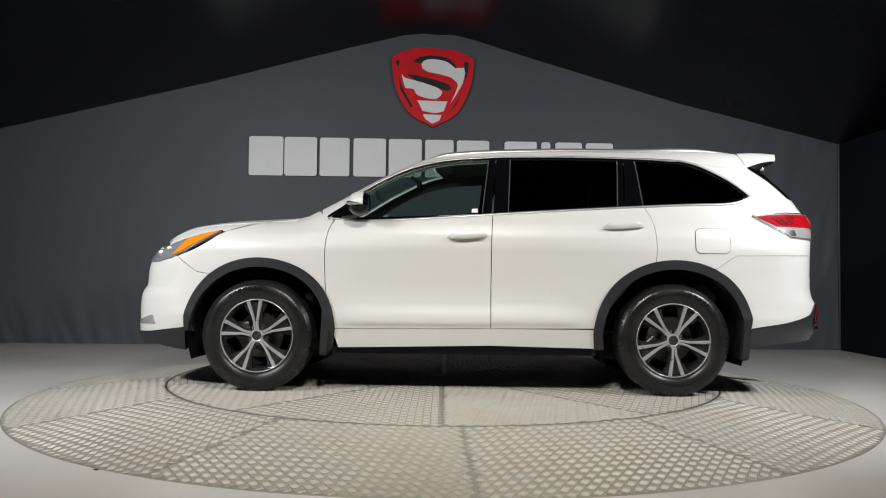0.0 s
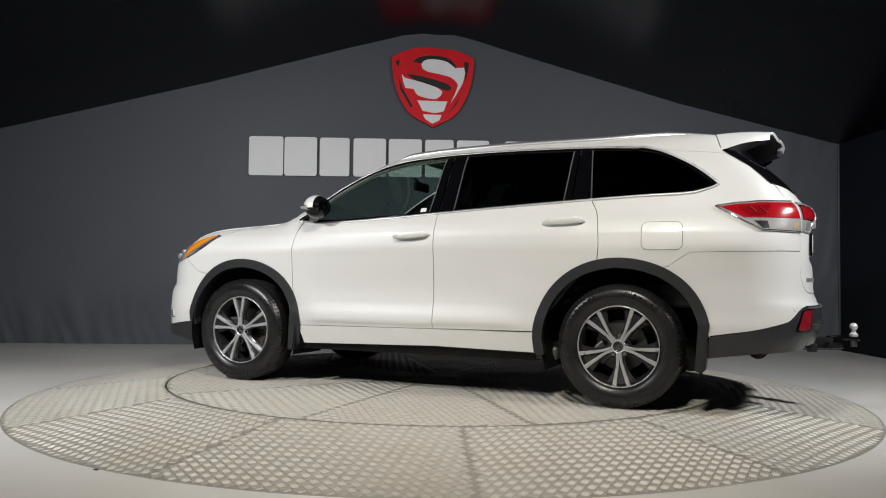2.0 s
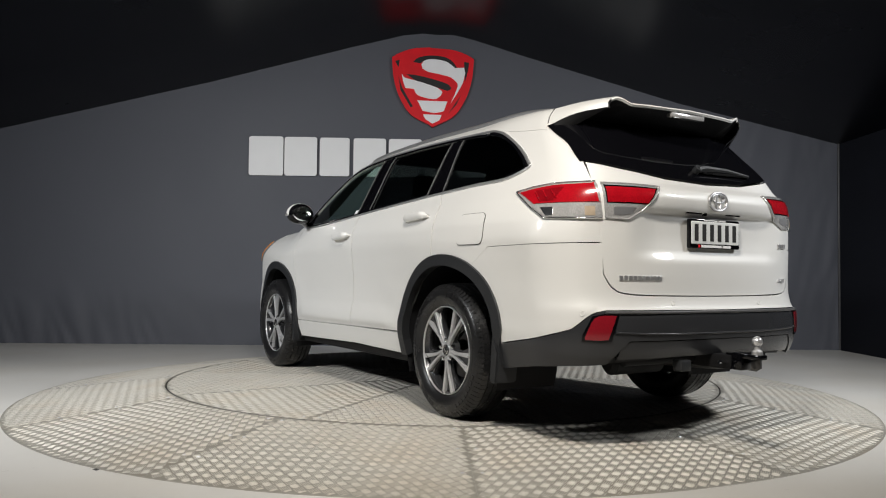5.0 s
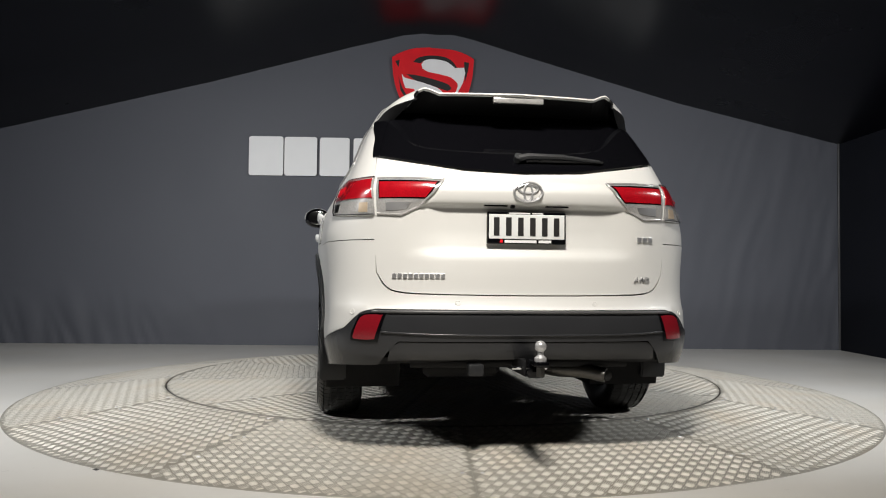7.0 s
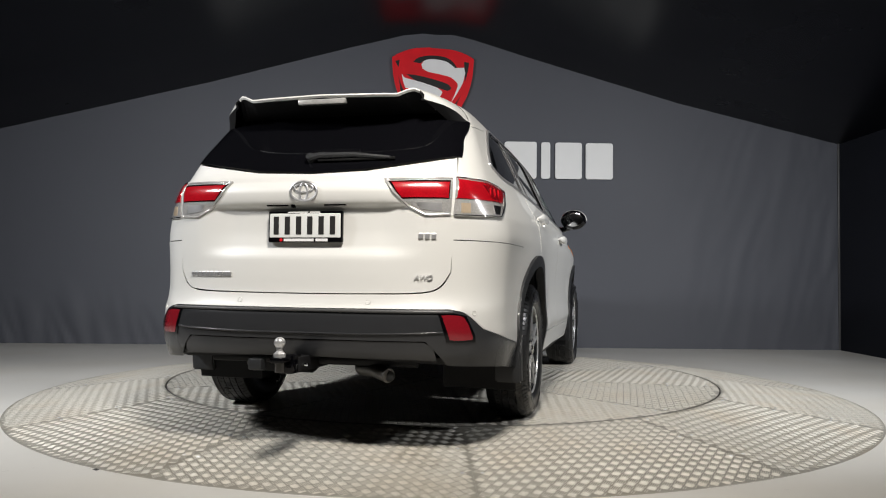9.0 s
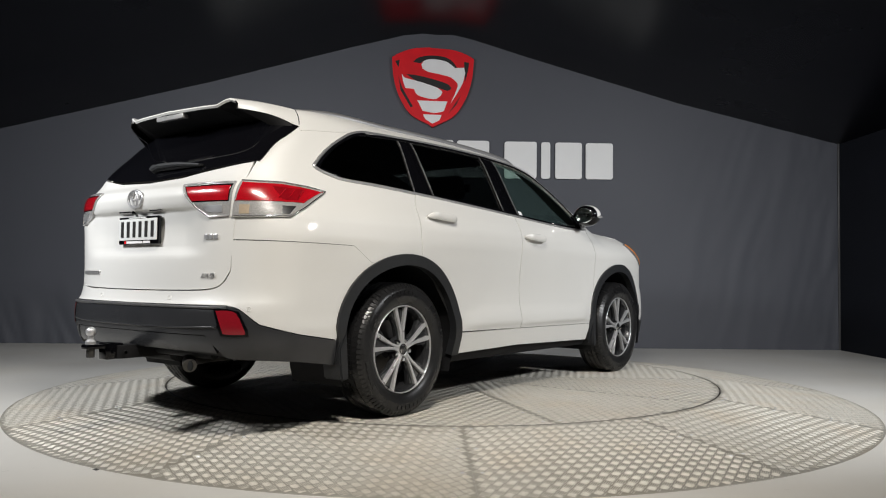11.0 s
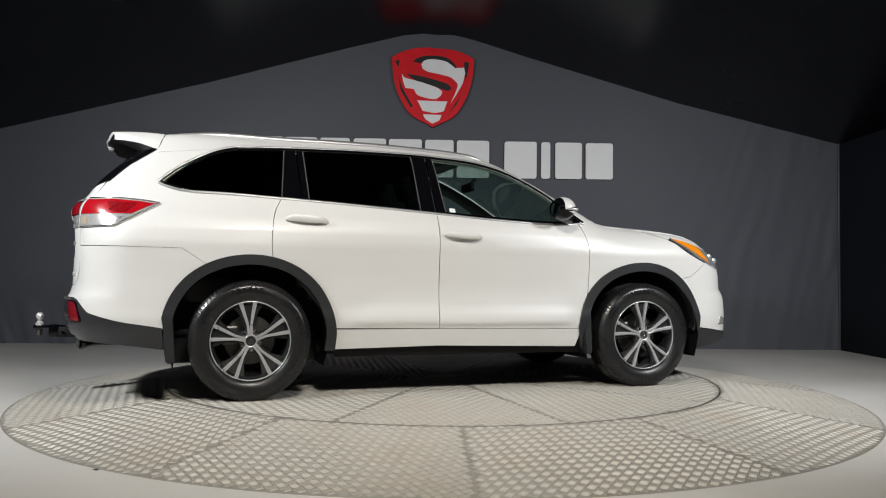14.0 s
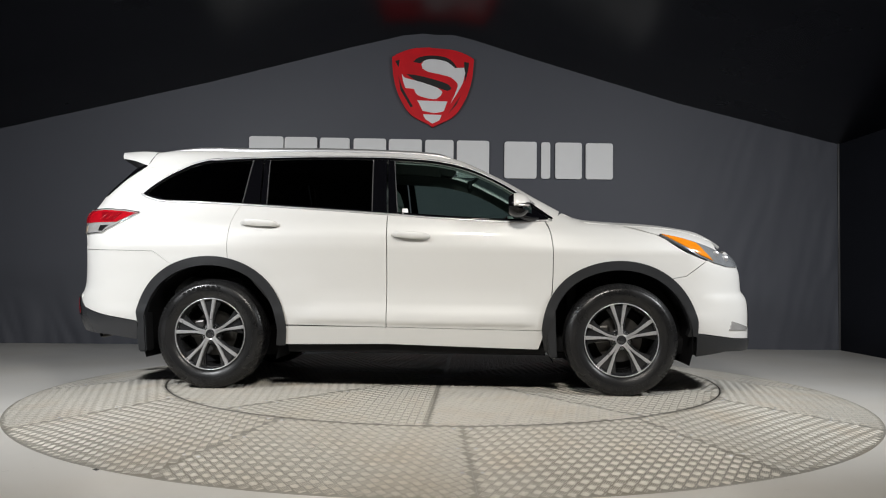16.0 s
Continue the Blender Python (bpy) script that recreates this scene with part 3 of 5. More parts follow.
def shrink(poly, d, scale):
    p = np.array(poly, float) * scale
    area = 0.5 * np.sum(p[:, 0] * np.roll(p[:, 1], -1) - np.roll(p[:, 0], -1) * p[:, 1])
    if area < 0:
        p = p[::-1]
    e0, e1 = p - np.roll(p, 1, 0), np.roll(p, -1, 0) - p
    e0 /= np.maximum(np.linalg.norm(e0, axis=1, keepdims=True), 1e-9)
    e1 /= np.maximum(np.linalg.norm(e1, axis=1, keepdims=True), 1e-9)
    n = np.stack([-(e0[:, 1] + e1[:, 1]), e0[:, 0] + e1[:, 0]], -1)
    n /= np.maximum(np.linalg.norm(n, axis=1, keepdims=True), 0.5)
    return (p + n * d) / scale


def skin(kind, poly, off=0.0, gap=0.0027, thick=0.02, grid=0.03, mirror=False):
    """A curved panel of the body: outline in the plane of a projection, laid on the body's surface."""
    sc = np.array(SCALE[kind], float)
    poly = [q for i, q in enumerate(poly) if math.dist(q, poly[i - 1]) > 1e-5]
    edge = resample(poly, grid * 0.7, sc)
    edge = shrink(edge, gap, sc)
    inner_lim = shrink(edge, grid * 0.45, sc)
    lo, hi = edge.min(0), edge.max(0)
    gu, gv = np.meshgrid(np.arange(lo[0], hi[0], grid / sc[0]), np.arange(lo[1], hi[1], grid / sc[1]))
    g = np.stack([gu.ravel(), gv.ravel()], -1)
    if len(g):
        g = g[inside_poly(g, inner_lim)]
    pts = np.concatenate([edge, g]) if len(g) else edge
    ne = len(edge)
    co, _, tri, orig, _, _ = delaunay_2d_cdt([Vector(q * sc) for q in pts], [(i, (i + 1) % ne) for i in range(ne)], [], 1, 1e-6)
    uv = np.array([(c.x, c.y) for c in co]) / sc
    p = cast(kind, uv, off)
    nr = gradient(p)
    verts, faces, normals = list(p), [], list(nr)
    for f in tri:
        a, b, c = (p[i] for i in f[:3])
        s = np.dot(np.cross(b - a, c - a), nr[f[0]])
        faces.append(tuple(f) if s > 0 else tuple(f[::-1]))
    # returned edge
    if thick:
        count = {}
        for f in faces:
            for i in range(len(f)):
                e = (f[i], f[(i + 1) % len(f)])
                count[e] = 1
        base = {}
        def low(i):
            if i not in base:
                base[i] = (len(verts), len(verts) + 1)
                verts.append(p[i])
                normals.append(nr[i])
                verts.append(p[i] - nr[i] * thick)
                normals.append(nr[i])
            return base[i]
        for (a, b) in list(count):
            if (b, a) not in count:
                (a0, a1), (b0, b1) = low(a), low(b)
                faces.append((b0, a0, a1, b1))
                s = np.cross(verts[b0] - verts[a0], nr[a])
                for q in (a0, a1, b0, b1):
                    normals[q] = s
    V, N = np.array(verts), np.array(normals, float)
    N /= np.maximum(np.linalg.norm(N, axis=1, keepdims=True), 1e-9)
    F = faces
    if mirror:
        V, N = V * (1, -1, 1), N * (1, -1, 1)
        F = [f[::-1] for f in F]
    return V, F, N


def both(name, kind, poly, material, parent, label="", **kw):
    """The same panel on the car's left and right."""
    made = []
    for m in (False, True):
        V, F, N = skin(kind, poly, mirror=m, **kw)
        par = parent if not isinstance(parent, (list, tuple)) else parent[1 if m else 0]
        made.append(mk(name, V, F, material, par, label, normals=N, place=SHIFT if par is CAR else None))
    return made


def single(name, kind, poly, material, parent, label="", **kw):
    V, F, N = skin(kind, poly, **kw)
    return mk(name, V, F, material, parent, label, normals=N, place=SHIFT if parent is CAR else None)


def strip(kind, line, w, h, off=0.0, taper_ends=False):
    """A raised rounded strip along a run on the body's surface."""
    p = cast(kind, line, off)
    n = gradient(p)
    t = np.gradient(p, axis=0)
    t /= np.linalg.norm(t, axis=1, keepdims=True)
    s = np.cross(n, t)
    prof = [(-1, -0.6), (-1, 0.35), (-0.6, 0.9), (0, 1), (0.6, 0.9), (1, 0.35), (1, -0.6)]
    verts, faces = [], []
    for i in range(len(p)):
        e = 1.0 if not taper_ends else min(1.0, 0.1 + 5.0 * min(i, len(p) - 1 - i) / (len(p) - 1))
        for a, b in prof:
            verts.append(p[i] + s[i] * a * w * (0.5 + 0.5 * e) / 2 + n[i] * b * h * e)
    m = len(prof)
    for i in range(len(p) - 1):
        for k in range(m - 1):
            q = i * m + k
            faces.append((q, q + 1, q + m + 1, q + m))
    faces += [tuple(range(m)), tuple(range((len(p) - 1) * m, len(p) * m))[::-1]]
    return np.array(verts), faces


def both_strip(name, kind, line, w, h, material, parent, label="", off=0.0):
    V, F = strip(kind, line, w, h, off, name == "roof_rail")
    for m in (False, True):
        VV = V * (1, -1, 1) if m else V
        FF = [f[::-1] for f in F] if m else F
        par = parent if not isinstance(parent, (list, tuple)) else parent[1 if m else 0]
        mk(name, VV, FF, material, par, label, place=SHIFT if par is CAR else None)


CAR = tagged(new("car"), "pearl white seven-seat SUV with grey plastic arches and dark rear glass", "car")

BELT = [(0.90, 1.172), (0.65, 1.160), (0.2, 1.180), (-0.2, 1.208), (-0.65, 1.238), (-1.04, 1.262), (-1.22, 1.274)]
GLASS_TOP = [(-1.19, 1.612), (-0.75, 1.622), (-0.3, 1.620), (-0.1, 1.610), (0.15, 1.588), (0.40, 1.522), (0.65, 1.395), (0.82, 1.268), (0.94, 1.182)]


def car_body():
    FW, RW = (1.395, 0.37), (-1.395, 0.37)
    belt = soft(BELT, 5)
    front_belt = [q for q in belt if q[0] > -0.186]
    rear_belt = [q for q in belt if -1.215 < q[0] < -0.186]
    # doors
    poly = [(0.885, 1.170)] + front_belt[1:] + soft([(-0.186, 1.208), (-0.180, 1.01), (-0.178, 0.7), (-0.178, 0.436)], 5) + soft([(0.885, 0.425), (0.93, 0.62), (0.942, 0.92), (0.925, 1.08), (0.885, 1.170)], 5)[:-1]
    fdoor = both("front_door", "s", poly, PAINT, CAR, thick=0.025)
    poly = [(-0.186, 1.211)] + rear_belt + soft([(-1.213, 1.272), (-1.262, 1.17), (-1.280, 1.00), (-1.272, 0.878)], 5) + arc(*RW, 0.522, 76, 8, 20) + [(-0.178, 0.436), (-0.178, 0.7), (-0.180, 1.01)]
    rdoor = both("rear_door", "s", poly, PAINT, CAR, thick=0.025)
    both("door_moulding", "s", [(-0.178, 0.432), (-0.178, 0.325), (0.845, 0.302), (0.884, 0.421)], PAINT, fdoor, off=0.004, gap=-0.002)
    both("door_moulding", "s", [(-0.178, 0.432), (-0.876, 0.432), (-0.868, 0.313), (-0.178, 0.325)], PAINT, rdoor, off=0.004, gap=-0.002)
    both("sill", "s", [(0.90, 0.31), (0.845, 0.295), (-0.178, 0.317), (-0.865, 0.305), (-0.865, 0.24), (0.90, 0.24)], UNDER, CAR, off=-0.03)
    # fender
    poly = soft([(0.89, 1.174), (0.98, 1.205), (1.28, 1.172), (1.63, 1.082)], 5) + soft([(1.66, 1.075), (1.80, 0.975), (1.97, 0.905)], 4)[1:] + [(1.83, 0.80)] + arc(*FW, 0.518, 52, 172, 26) + soft([(0.885, 0.425), (0.93, 0.62), (0.942, 0.92), (0.925, 1.08), (0.89, 1.174)], 5)[:-1]
    both("front_fender", "s", poly, PAINT, CAR)
    # quarter panel with the rear pillar
    qa = from_side("r", soft([(-1.215, 1.272), (-1.262, 1.17), (-1.280, 1.00), (-1.272, 0.878)], 5) + arc(*RW, 0.522, 76, 100, 6) + arc(*RW, 0.522, 102, 116, 5) + [(-1.69, 0.856), (-1.81, 0.938)])
    qb = rear_yz([(0.80, 0.948), (0.69, 0.95), (0.69, 1.10), (0.69, 1.345), (0.655, 1.42), (0.60, 1.54), (0.55, 1.60)])
    qc = from_side("r", [(-1.95, 1.61), (-1.6, 1.64), (-1.2, 1.65), (-1.19, 1.612)] + soft([(-1.19, 1.612), (-1.45, 1.600), (-1.53, 1.589), (-1.61, 1.566), (-1.695, 1.527), (-1.785, 1.478), (-1.865, 1.418), (-1.932, 1.356), (-1.925, 1.345), (-1.80, 1.305)], 3)[1:] + [(-1.5, 1.29)])
    both("quarter_panel", "r", qa + qb + qc, PAINT, CAR, off=-0.002, gap=0.0014)
    # roof side frame with the front pillar
    top = [(x, math.atan2(y, float(top_x(x)) - 0.038 * (y / 0.6) ** 2 - 1.0)) for x, y in soft([(1.0, 0.69), (0.75, 0.635), (0.5, 0.60), (0.2, 0.575), (-0.2, 0.565), (-1.0, 0.555), (-1.6, 0.53), (-1.985, 0.50)], 5)]
    low = from_side("c", [(-1.975, 1.545)] + [(-1.75, 1.57), (-1.48, 1.605)] + soft(GLASS_TOP, 5))
    both("roof_side_frame", "c", top + low + from_side("c", [(0.98, 1.205)]), PAINT, CAR, gap=0.0)
    both("pillar_trim", "c", top + low + from_side("c", [(0.98, 1.205)]), CABIN, CAR, "grey inside trim of the roof frame", off=-0.023, gap=-0.018, thick=0)
    roof = [(x, y) for x, y in soft([(0.18, 0.578), (-0.2, 0.568), (-1.0, 0.558), (-1.6, 0.533), (-2.0, 0.50)], 5)]
    roof_poly = roof + [(-2.04, 0.3), (-2.05, 0.0), (-2.04, -0.3)] + [(x, -y) for x, y in roof[::-1]] + [(0.235, -0.3), (0.25, 0), (0.235, 0.3)]
    single("roof", "t", roof_poly, PAINT, CAR, gap=0.003, grid=0.05)
    ws = soft([(0.19, 0.57), (0.5, 0.595), (0.75, 0.63), (1.0, 0.68)], 5)
    single("windscreen", "t", ws + [(1.10, 0.45), (1.16, 0.2), (1.17, 0), (1.16, -0.2), (1.10, -0.45)] + [(x, -y) for x, y in ws[::-1]] + [(0.245, -0.3), (0.26, 0), (0.245, 0.3)], GLASSFRONT, CAR, "green-tinted windscreen", off=-0.006, grid=0.05, thick=0)
    hood = soft([(1.02, 0.705), (1.28, 0.742), (1.63, 0.748), (1.90, 0.725), (2.06, 0.66), (2.14, 0.56)], 5)
    single("bonnet", "t", hood + [(2.19, 0.3), (2.21, 0), (2.19, -0.3)] + [(x, -y) for x, y in hood[::-1]] + [(1.12, -0.45), (1.19, 0), (1.12, 0.45)], PAINT, CAR, grid=0.045)
    both("cowl_side", "c", from_side("c", [(0.9, 1.176), (0.98, 1.205)]) + [(1.02, 1.25), (1.28, 1.22), (1.63, 1.30), (1.90, 1.37), (2.04, 1.44)] + from_side("c", [(2.06, 0.972), (1.98, 1.004), (1.80, 1.058), (1.63, 1.085), (1.28, 1.175)]), PAINT, CAR, off=-0.003, gap=0)
    # glass and black pillars
    both("front_window", "s", [(0.80, 1.172), (0.65, 1.164), (0.2, 1.183), (-0.118, 1.206)] + [(-0.165, 1.608)] + soft([(-0.165, 1.606), (0.15, 1.583), (0.40, 1.517), (0.65, 1.39), (0.80, 1.278)], 5), GLASSFRONT, fdoor, "green-tinted side window", off=-0.012, thick=0, gap=0)
    both("mirror_sail", "s", [(0.80, 1.170), (0.80, 1.282), (0.93, 1.178)], GLOSSBLACK, fdoor, off=-0.004)
    both("pillar_cover", "s", [(-0.114, 1.21), (-0.183, 1.215), (-0.212, 1.612), (-0.161, 1.608)], GLOSSBLACK, fdoor, "gloss black pillar cover", off=-0.003)
    both("pillar_cover", "s", [(-0.19, 1.215), (-0.292, 1.22), (-0.315, 1.616), (-0.219, 1.612)], GLOSSBLACK, rdoor, "gloss black pillar cover", off=-0.003)
    both("rear_window", "s", [(-0.296, 1.22), (-0.65, 1.24), (-1.035, 1.264), (-1.062, 1.612), (-0.7, 1.62), (-0.319, 1.617)], GLASSDARK, rdoor, "dark privacy side window", off=-0.010, thick=0, gap=0)
    both("pillar_cover", "s", [(-1.04, 1.264), (-1.082, 1.266), (-1.106, 1.61), (-1.067, 1.611)], GLOSSBLACK, rdoor, "gloss black pillar cover", off=-0.004)
    both("pillar_cover", "s", [(-1.088, 1.266), (-1.208, 1.272), (-1.182, 1.61), (-1.112, 1.61)], GLOSSBLACK, rdoor, "gloss black pillar cover", off=-0.002)
    both("quarter_window", "s", [(-1.216, 1.278), (-1.5, 1.293), (-1.78, 1.310), (-1.895, 1.338)] + soft([(-1.915, 1.351), (-1.895, 1.368), (-1.853, 1.410), (-1.773, 1.471), (-1.69, 1.519), (-1.605, 1.557), (-1.525, 1.580), (-1.45, 1.591), (-1.19, 1.608)], 3), GLASSDARK, CAR, "dark privacy quarter window", off=-0.006, thick=0, gap=0)
    # chrome line under and behind the side glass, black line over it
    line = soft([(0.935, 1.172), (0.65, 1.157), (0.2, 1.177), (-0.2, 1.206), (-0.65, 1.236), (-1.04, 1.260), (-1.5, 1.285), (-1.78, 1.295), (-1.895, 1.320), (-1.945, 1.340), (-1.960, 1.352), (-1.947, 1.366), (-1.873, 1.430), (-1.788, 1.488), (-1.697, 1.538), (-1.612, 1.578), (-1.53, 1.602), (-1.45, 1.613), (-1.19, 1.624), (-0.75, 1.634), (-0.3, 1.632), (-0.1, 1.622), (0.15, 1.600), (0.40, 1.536), (0.65, 1.410), (0.82, 1.282)], 6)
    both_strip("window_chrome", "s", line, 0.017, 0.007, ALUSATIN, CAR, "thin chrome window line")
    both_strip("window_seal", "s", soft([(-1.48, 1.592)] + GLASS_TOP, 6), 0.020, 0.005, GLOSSBLACK, CAR, "black window seal")
    both_strip("belt_seal", "s", soft([(0.90, 1.184), (0.65, 1.172), (0.2, 1.191), (-0.118, 1.213)], 6), 0.016, 0.005, GLOSSBLACK, fdoor, "black belt seal")
    both_strip("belt_seal", "s", soft([(-0.298, 1.226), (-0.65, 1.249), (-1.035, 1.272)], 6), 0.013, 0.005, GLOSSBLACK, rdoor, "black belt seal")
    both_strip("quarter_seal", "s", soft([(-1.80, 1.309), (-1.895, 1.331), (-1.930, 1.345), (-1.937, 1.352), (-1.927, 1.362), (-1.860, 1.420), (-1.779, 1.479), (-1.692, 1.528), (-1.607, 1.567), (-1.527, 1.590), (-1.48, 1.597)], 4), 0.020, 0.006, GLOSSBLACK, CAR, "black window seal")
    for (x0, z0), (x1, z1) in (((-0.117, 1.214), (-0.164, 1.604)), ((-0.294, 1.224), (-0.317, 1.612)), ((-1.037, 1.268), (-1.064, 1.607)), ((-1.212, 1.280), (-1.186, 1.604))):
        both_strip("glass_run", "s", [(x0 + (x1 - x0) * k / 8, z0 + (z1 - z0) * k / 8) for k in range(9)], 0.007, 0.004, SATIN, CAR, "thin grey glass run", off=-0.002)
    # roof rails lie closed on the roof
    both_strip("roof_rail", "t", soft([(0.24, 0.592), (0.12, 0.586), (-0.2, 0.580), (-1.0, 0.570), (-1.6, 0.545), (-1.93, 0.522)], 8), 0.044, 0.020, ALUSATIN, CAR, "satin silver roof rail")
    # wheel arch flares and flaps, fuller towards the back than a circle
    def flare(cx, cz, r, a0, a1, n):
        out = []
        for k in range(n + 1):
            a = a0 + (a1 - a0) * k / n
            g = r * (1 + 0.042 * math.exp(-((a - 138) / 30) ** 2) + 0.016 * math.exp(-((a - 48) / 28) ** 2))
            out.append((cx + g * math.cos(radians(a)), cz + g * math.sin(radians(a))))
        return out
    for (cx, cz), tag, ro in ((FW, "front", 0.526), (RW, "rear", 0.534)):
        if cx > 0:
            outer = [(1.905, 0.40)] + flare(cx, cz, ro, 14, 174, 40) + [(0.885, 0.30)]
            inner = [(0.945, 0.24)] + flare(cx, cz, ro - 0.062, 170, 10, 40) + [(1.835, 0.40)]
        else:
            outer = [(-0.870, 0.305)] + flare(cx, cz, ro, 4, 164, 40) + [(-1.905, 0.44), (-1.91, 0.34)]
            inner = [(-1.84, 0.25)] + flare(cx, cz, ro - 0.062, 172, 4, 40) + [(-0.935, 0.305)]
        both("arch_flare", "s", outer + inner, PLASTIC, CAR, "grey plastic wheel arch flare", off=0.014, gap=0, thick=0.05, grid=0.02)
        fx = (0.955, 0.90) if cx > 0 else (-1.855, -1.91)
        for s in (1, -1):
            q = [(fx[0], 0.62 if cx > 0 else 0.52), (fx[0] + (0.015 if cx > 0 else 0.02), 0.245), (fx[1] + 0.02, 0.245), (fx[1], 0.40)]
            b = prism(q, (0.72 if cx > 0 else 0.80) * s, 0.935 * s, flip=lambda a, c, d: (a, d, c))
            bmesh.ops.bevel(b, geom=list(b.edges), offset=0.008, segments=2, affect="EDGES")
            part("mud_flap", b, PLASTIC, CAR, "black mud flap", True, SHIFT)
            # liner of the arch
            b = bmesh.new()
            rr = ro - 0.05
            rows = [[b.verts.new((cx + rr * math.cos(radians(a)), y * s, cz + rr * math.sin(radians(a)))) for a in range(-20, 201, 10)] for y in (0.52, 0.70, 0.90)]
            for r0, r1 in zip(rows, rows[1:]):
                for k in range(len(r0) - 1):
                    b.faces.new((r0[k], r0[k + 1], r1[k + 1], r1[k]))
            b.faces.new(rows[0])
            part("arch_liner", b, UNDER, CAR, "", True, SHIFT)
    # tail: bumper, tailgate, glass
    yz = lambda l: rear_yz(l)
    side_seam = from_side("r", arc(*RW, 0.522, 116, 172, 14))
    bump_side = from_side("r", [(-1.81, 0.938), (-1.69, 0.856)])
    right = yz([(0.80, 0.946), (0.69, 0.947), (0.685, 0.80)] + soft([(0.685, 0.80), (0.645, 0.735), (0.56, 0.705), (0.3, 0.698), (0.0, 0.696)], 4)[1:])
    lowline = yz([(0.0, 0.632), (0.4, 0.634), (0.69, 0.634)]) + yz(soft([(0.69, 0.634), (0.755, 0.615), (0.83, 0.545)], 4)[1:]) + from_side("r", [(-2.12, 0.487), (-1.92, 0.455)])
    def whole(path):
        """A half outline from the middle round to the middle again, and its mirror image."""
        return path + [(-a, c) for a, c in path[::-1][1:-1]] if abs(path[0][0]) < 1e-9 else path
    single("rear_bumper", "r", whole(right[::-1] + bump_side + side_seam + lowline[::-1]), PAINT, CAR, gap=0.0009)
    tg_top = [(0.685, 1.346), (0.55, 1.318), (0.28, 1.276), (0.0, 1.265)]
    half_r = [(0.685, 1.346), (0.685, 0.80)] + soft([(0.685, 0.80), (0.64, 0.735), (0.56, 0.708), (0.3, 0.700), (0.0, 0.698)], 4)[1:]
    tg = yz(half_r) + yz([(-y, z) for y, z in half_r[::-1][1:]]) + yz([(-y, z) for y, z in tg_top[1:-1]]) + yz(tg_top[::-1][:-1])
    gate = single("tailgate", "r", tg, PAINT, CAR, thick=0.03, gap=0.003, grid=0.015)
    gl = [(0.690, 1.352), (0.55, 1.324), (0.28, 1.282), (0.0, 1.271)]
    gr = [(0.0, 1.635), (0.45, 1.632), (0.59, 1.605), (0.636, 1.54), (0.668, 1.43)]
    rg = yz(gl) + yz([(-y, z) for y, z in gl[::-1][1:]]) + yz([(-y, z) for y, z in gr[::-1]]) + yz(gr[1:])
    single("rear_glass", "r", rg, GLOSSBLACK, gate, "black privacy rear window", off=0.003, gap=0.002, thick=0.01)
    # black fins carry the glass round the corner to the rear pillar
    both("side_fin", "r", from_side("r", soft([(-1.972, 1.566), (-2.05, 1.512), (-2.137, 1.452), (-2.245, 1.347)], 4)) + yz([(0.672, 1.352), (0.655, 1.43), (0.622, 1.54), (0.57, 1.60)]), GLOSSBLACK, gate, "gloss black fin beside the rear window", off=0.004, gap=0.0, thick=0.008, grid=0.02)
    # grey lower bumper
    lo_half = yz([(0.0, 0.628), (0.4, 0.630), (0.69, 0.630)]) + yz(soft([(0.69, 0.630), (0.755, 0.611), (0.83, 0.541)], 4)[1:]) + from_side("r", [(-2.12, 0.483), (-1.915, 0.45), (-1.905, 0.325), (-2.15, 0.36)]) + yz([(0.82, 0.372), (0.67, 0.382), (0.615, 0.462), (0.585, 0.492), (0.0, 0.492)])
    single("bumper_cladding", "r", whole(lo_half), CLADDING, CAR, "dark grey plastic bumper cladding", off=0.006, gap=0, thick=0.03)
    single("bumper_valance", "r", whole(yz([(0.0, 0.488), (0.58, 0.488), (0.62, 0.466), (0.63, 0.40), (0.5, 0.405), (0.0, 0.41)])), CLADDING, CAR, "satin grey bumper valance", off=0.002, gap=0.001, thick=0.04)
    single("diffuser", "r", whole(yz([(0.0, 0.405), (0.5, 0.40), (0.78, 0.385), (0.70, 0.355), (0.3, 0.378), (0.0, 0.385)])), UNDER, CAR, off=-0.04, gap=0, thick=0.05)
    both("reflector_bezel", "r", yz([(0.636, 0.618), (0.69, 0.622), (0.756, 0.607), (0.793, 0.52), (0.793, 0.490), (0.72, 0.484), (0.672, 0.488)]), GLOSSBLACK, CAR, "", off=0.010, gap=0.002, thick=0.008, grid=0.02)
    both("reflector", "r", yz(soft([(0.646, 0.610), (0.69, 0.614), (0.750, 0.600), (0.784, 0.52), (0.784, 0.500)], 3) + soft([(0.780, 0.494), (0.72, 0.492), (0.683, 0.496)], 3)), DARKRED, CAR, "red bumper reflector", off=0.012, gap=0.005, thick=0.012, grid=0.02)
    # upper strip: lighter grey puts the top edge's highlight into colour; lower: a crease
    V, F = strip("r", yz([(0.70 - 1.4 * k / 40, 0.622) for k in range(41)]), 0.014, 0.008, 0.006)
    mk("cladding_lip", V, F, SATIN, CAR, place=SHIFT)
    V, F = strip("r", yz([(0.66 - 1.32 * k / 40, 0.520 + 0.012 * (abs(20 - k) / 20) ** 3) for k in range(41)]), 0.010, 0.006, 0.006)
    mk("cladding_lip", V, F, CLADDING, CAR, place=SHIFT)
    # tail lamps: outer piece on the quarter, inner piece on the tailgate
    tip = from_side("r", [(-1.945, 1.208)])
    o_up = from_side("r", [(-1.945, 1.212), (-2.05, 1.228), (-2.18, 1.238)]) + yz([(0.77, 1.236), (0.695, 1.238)])
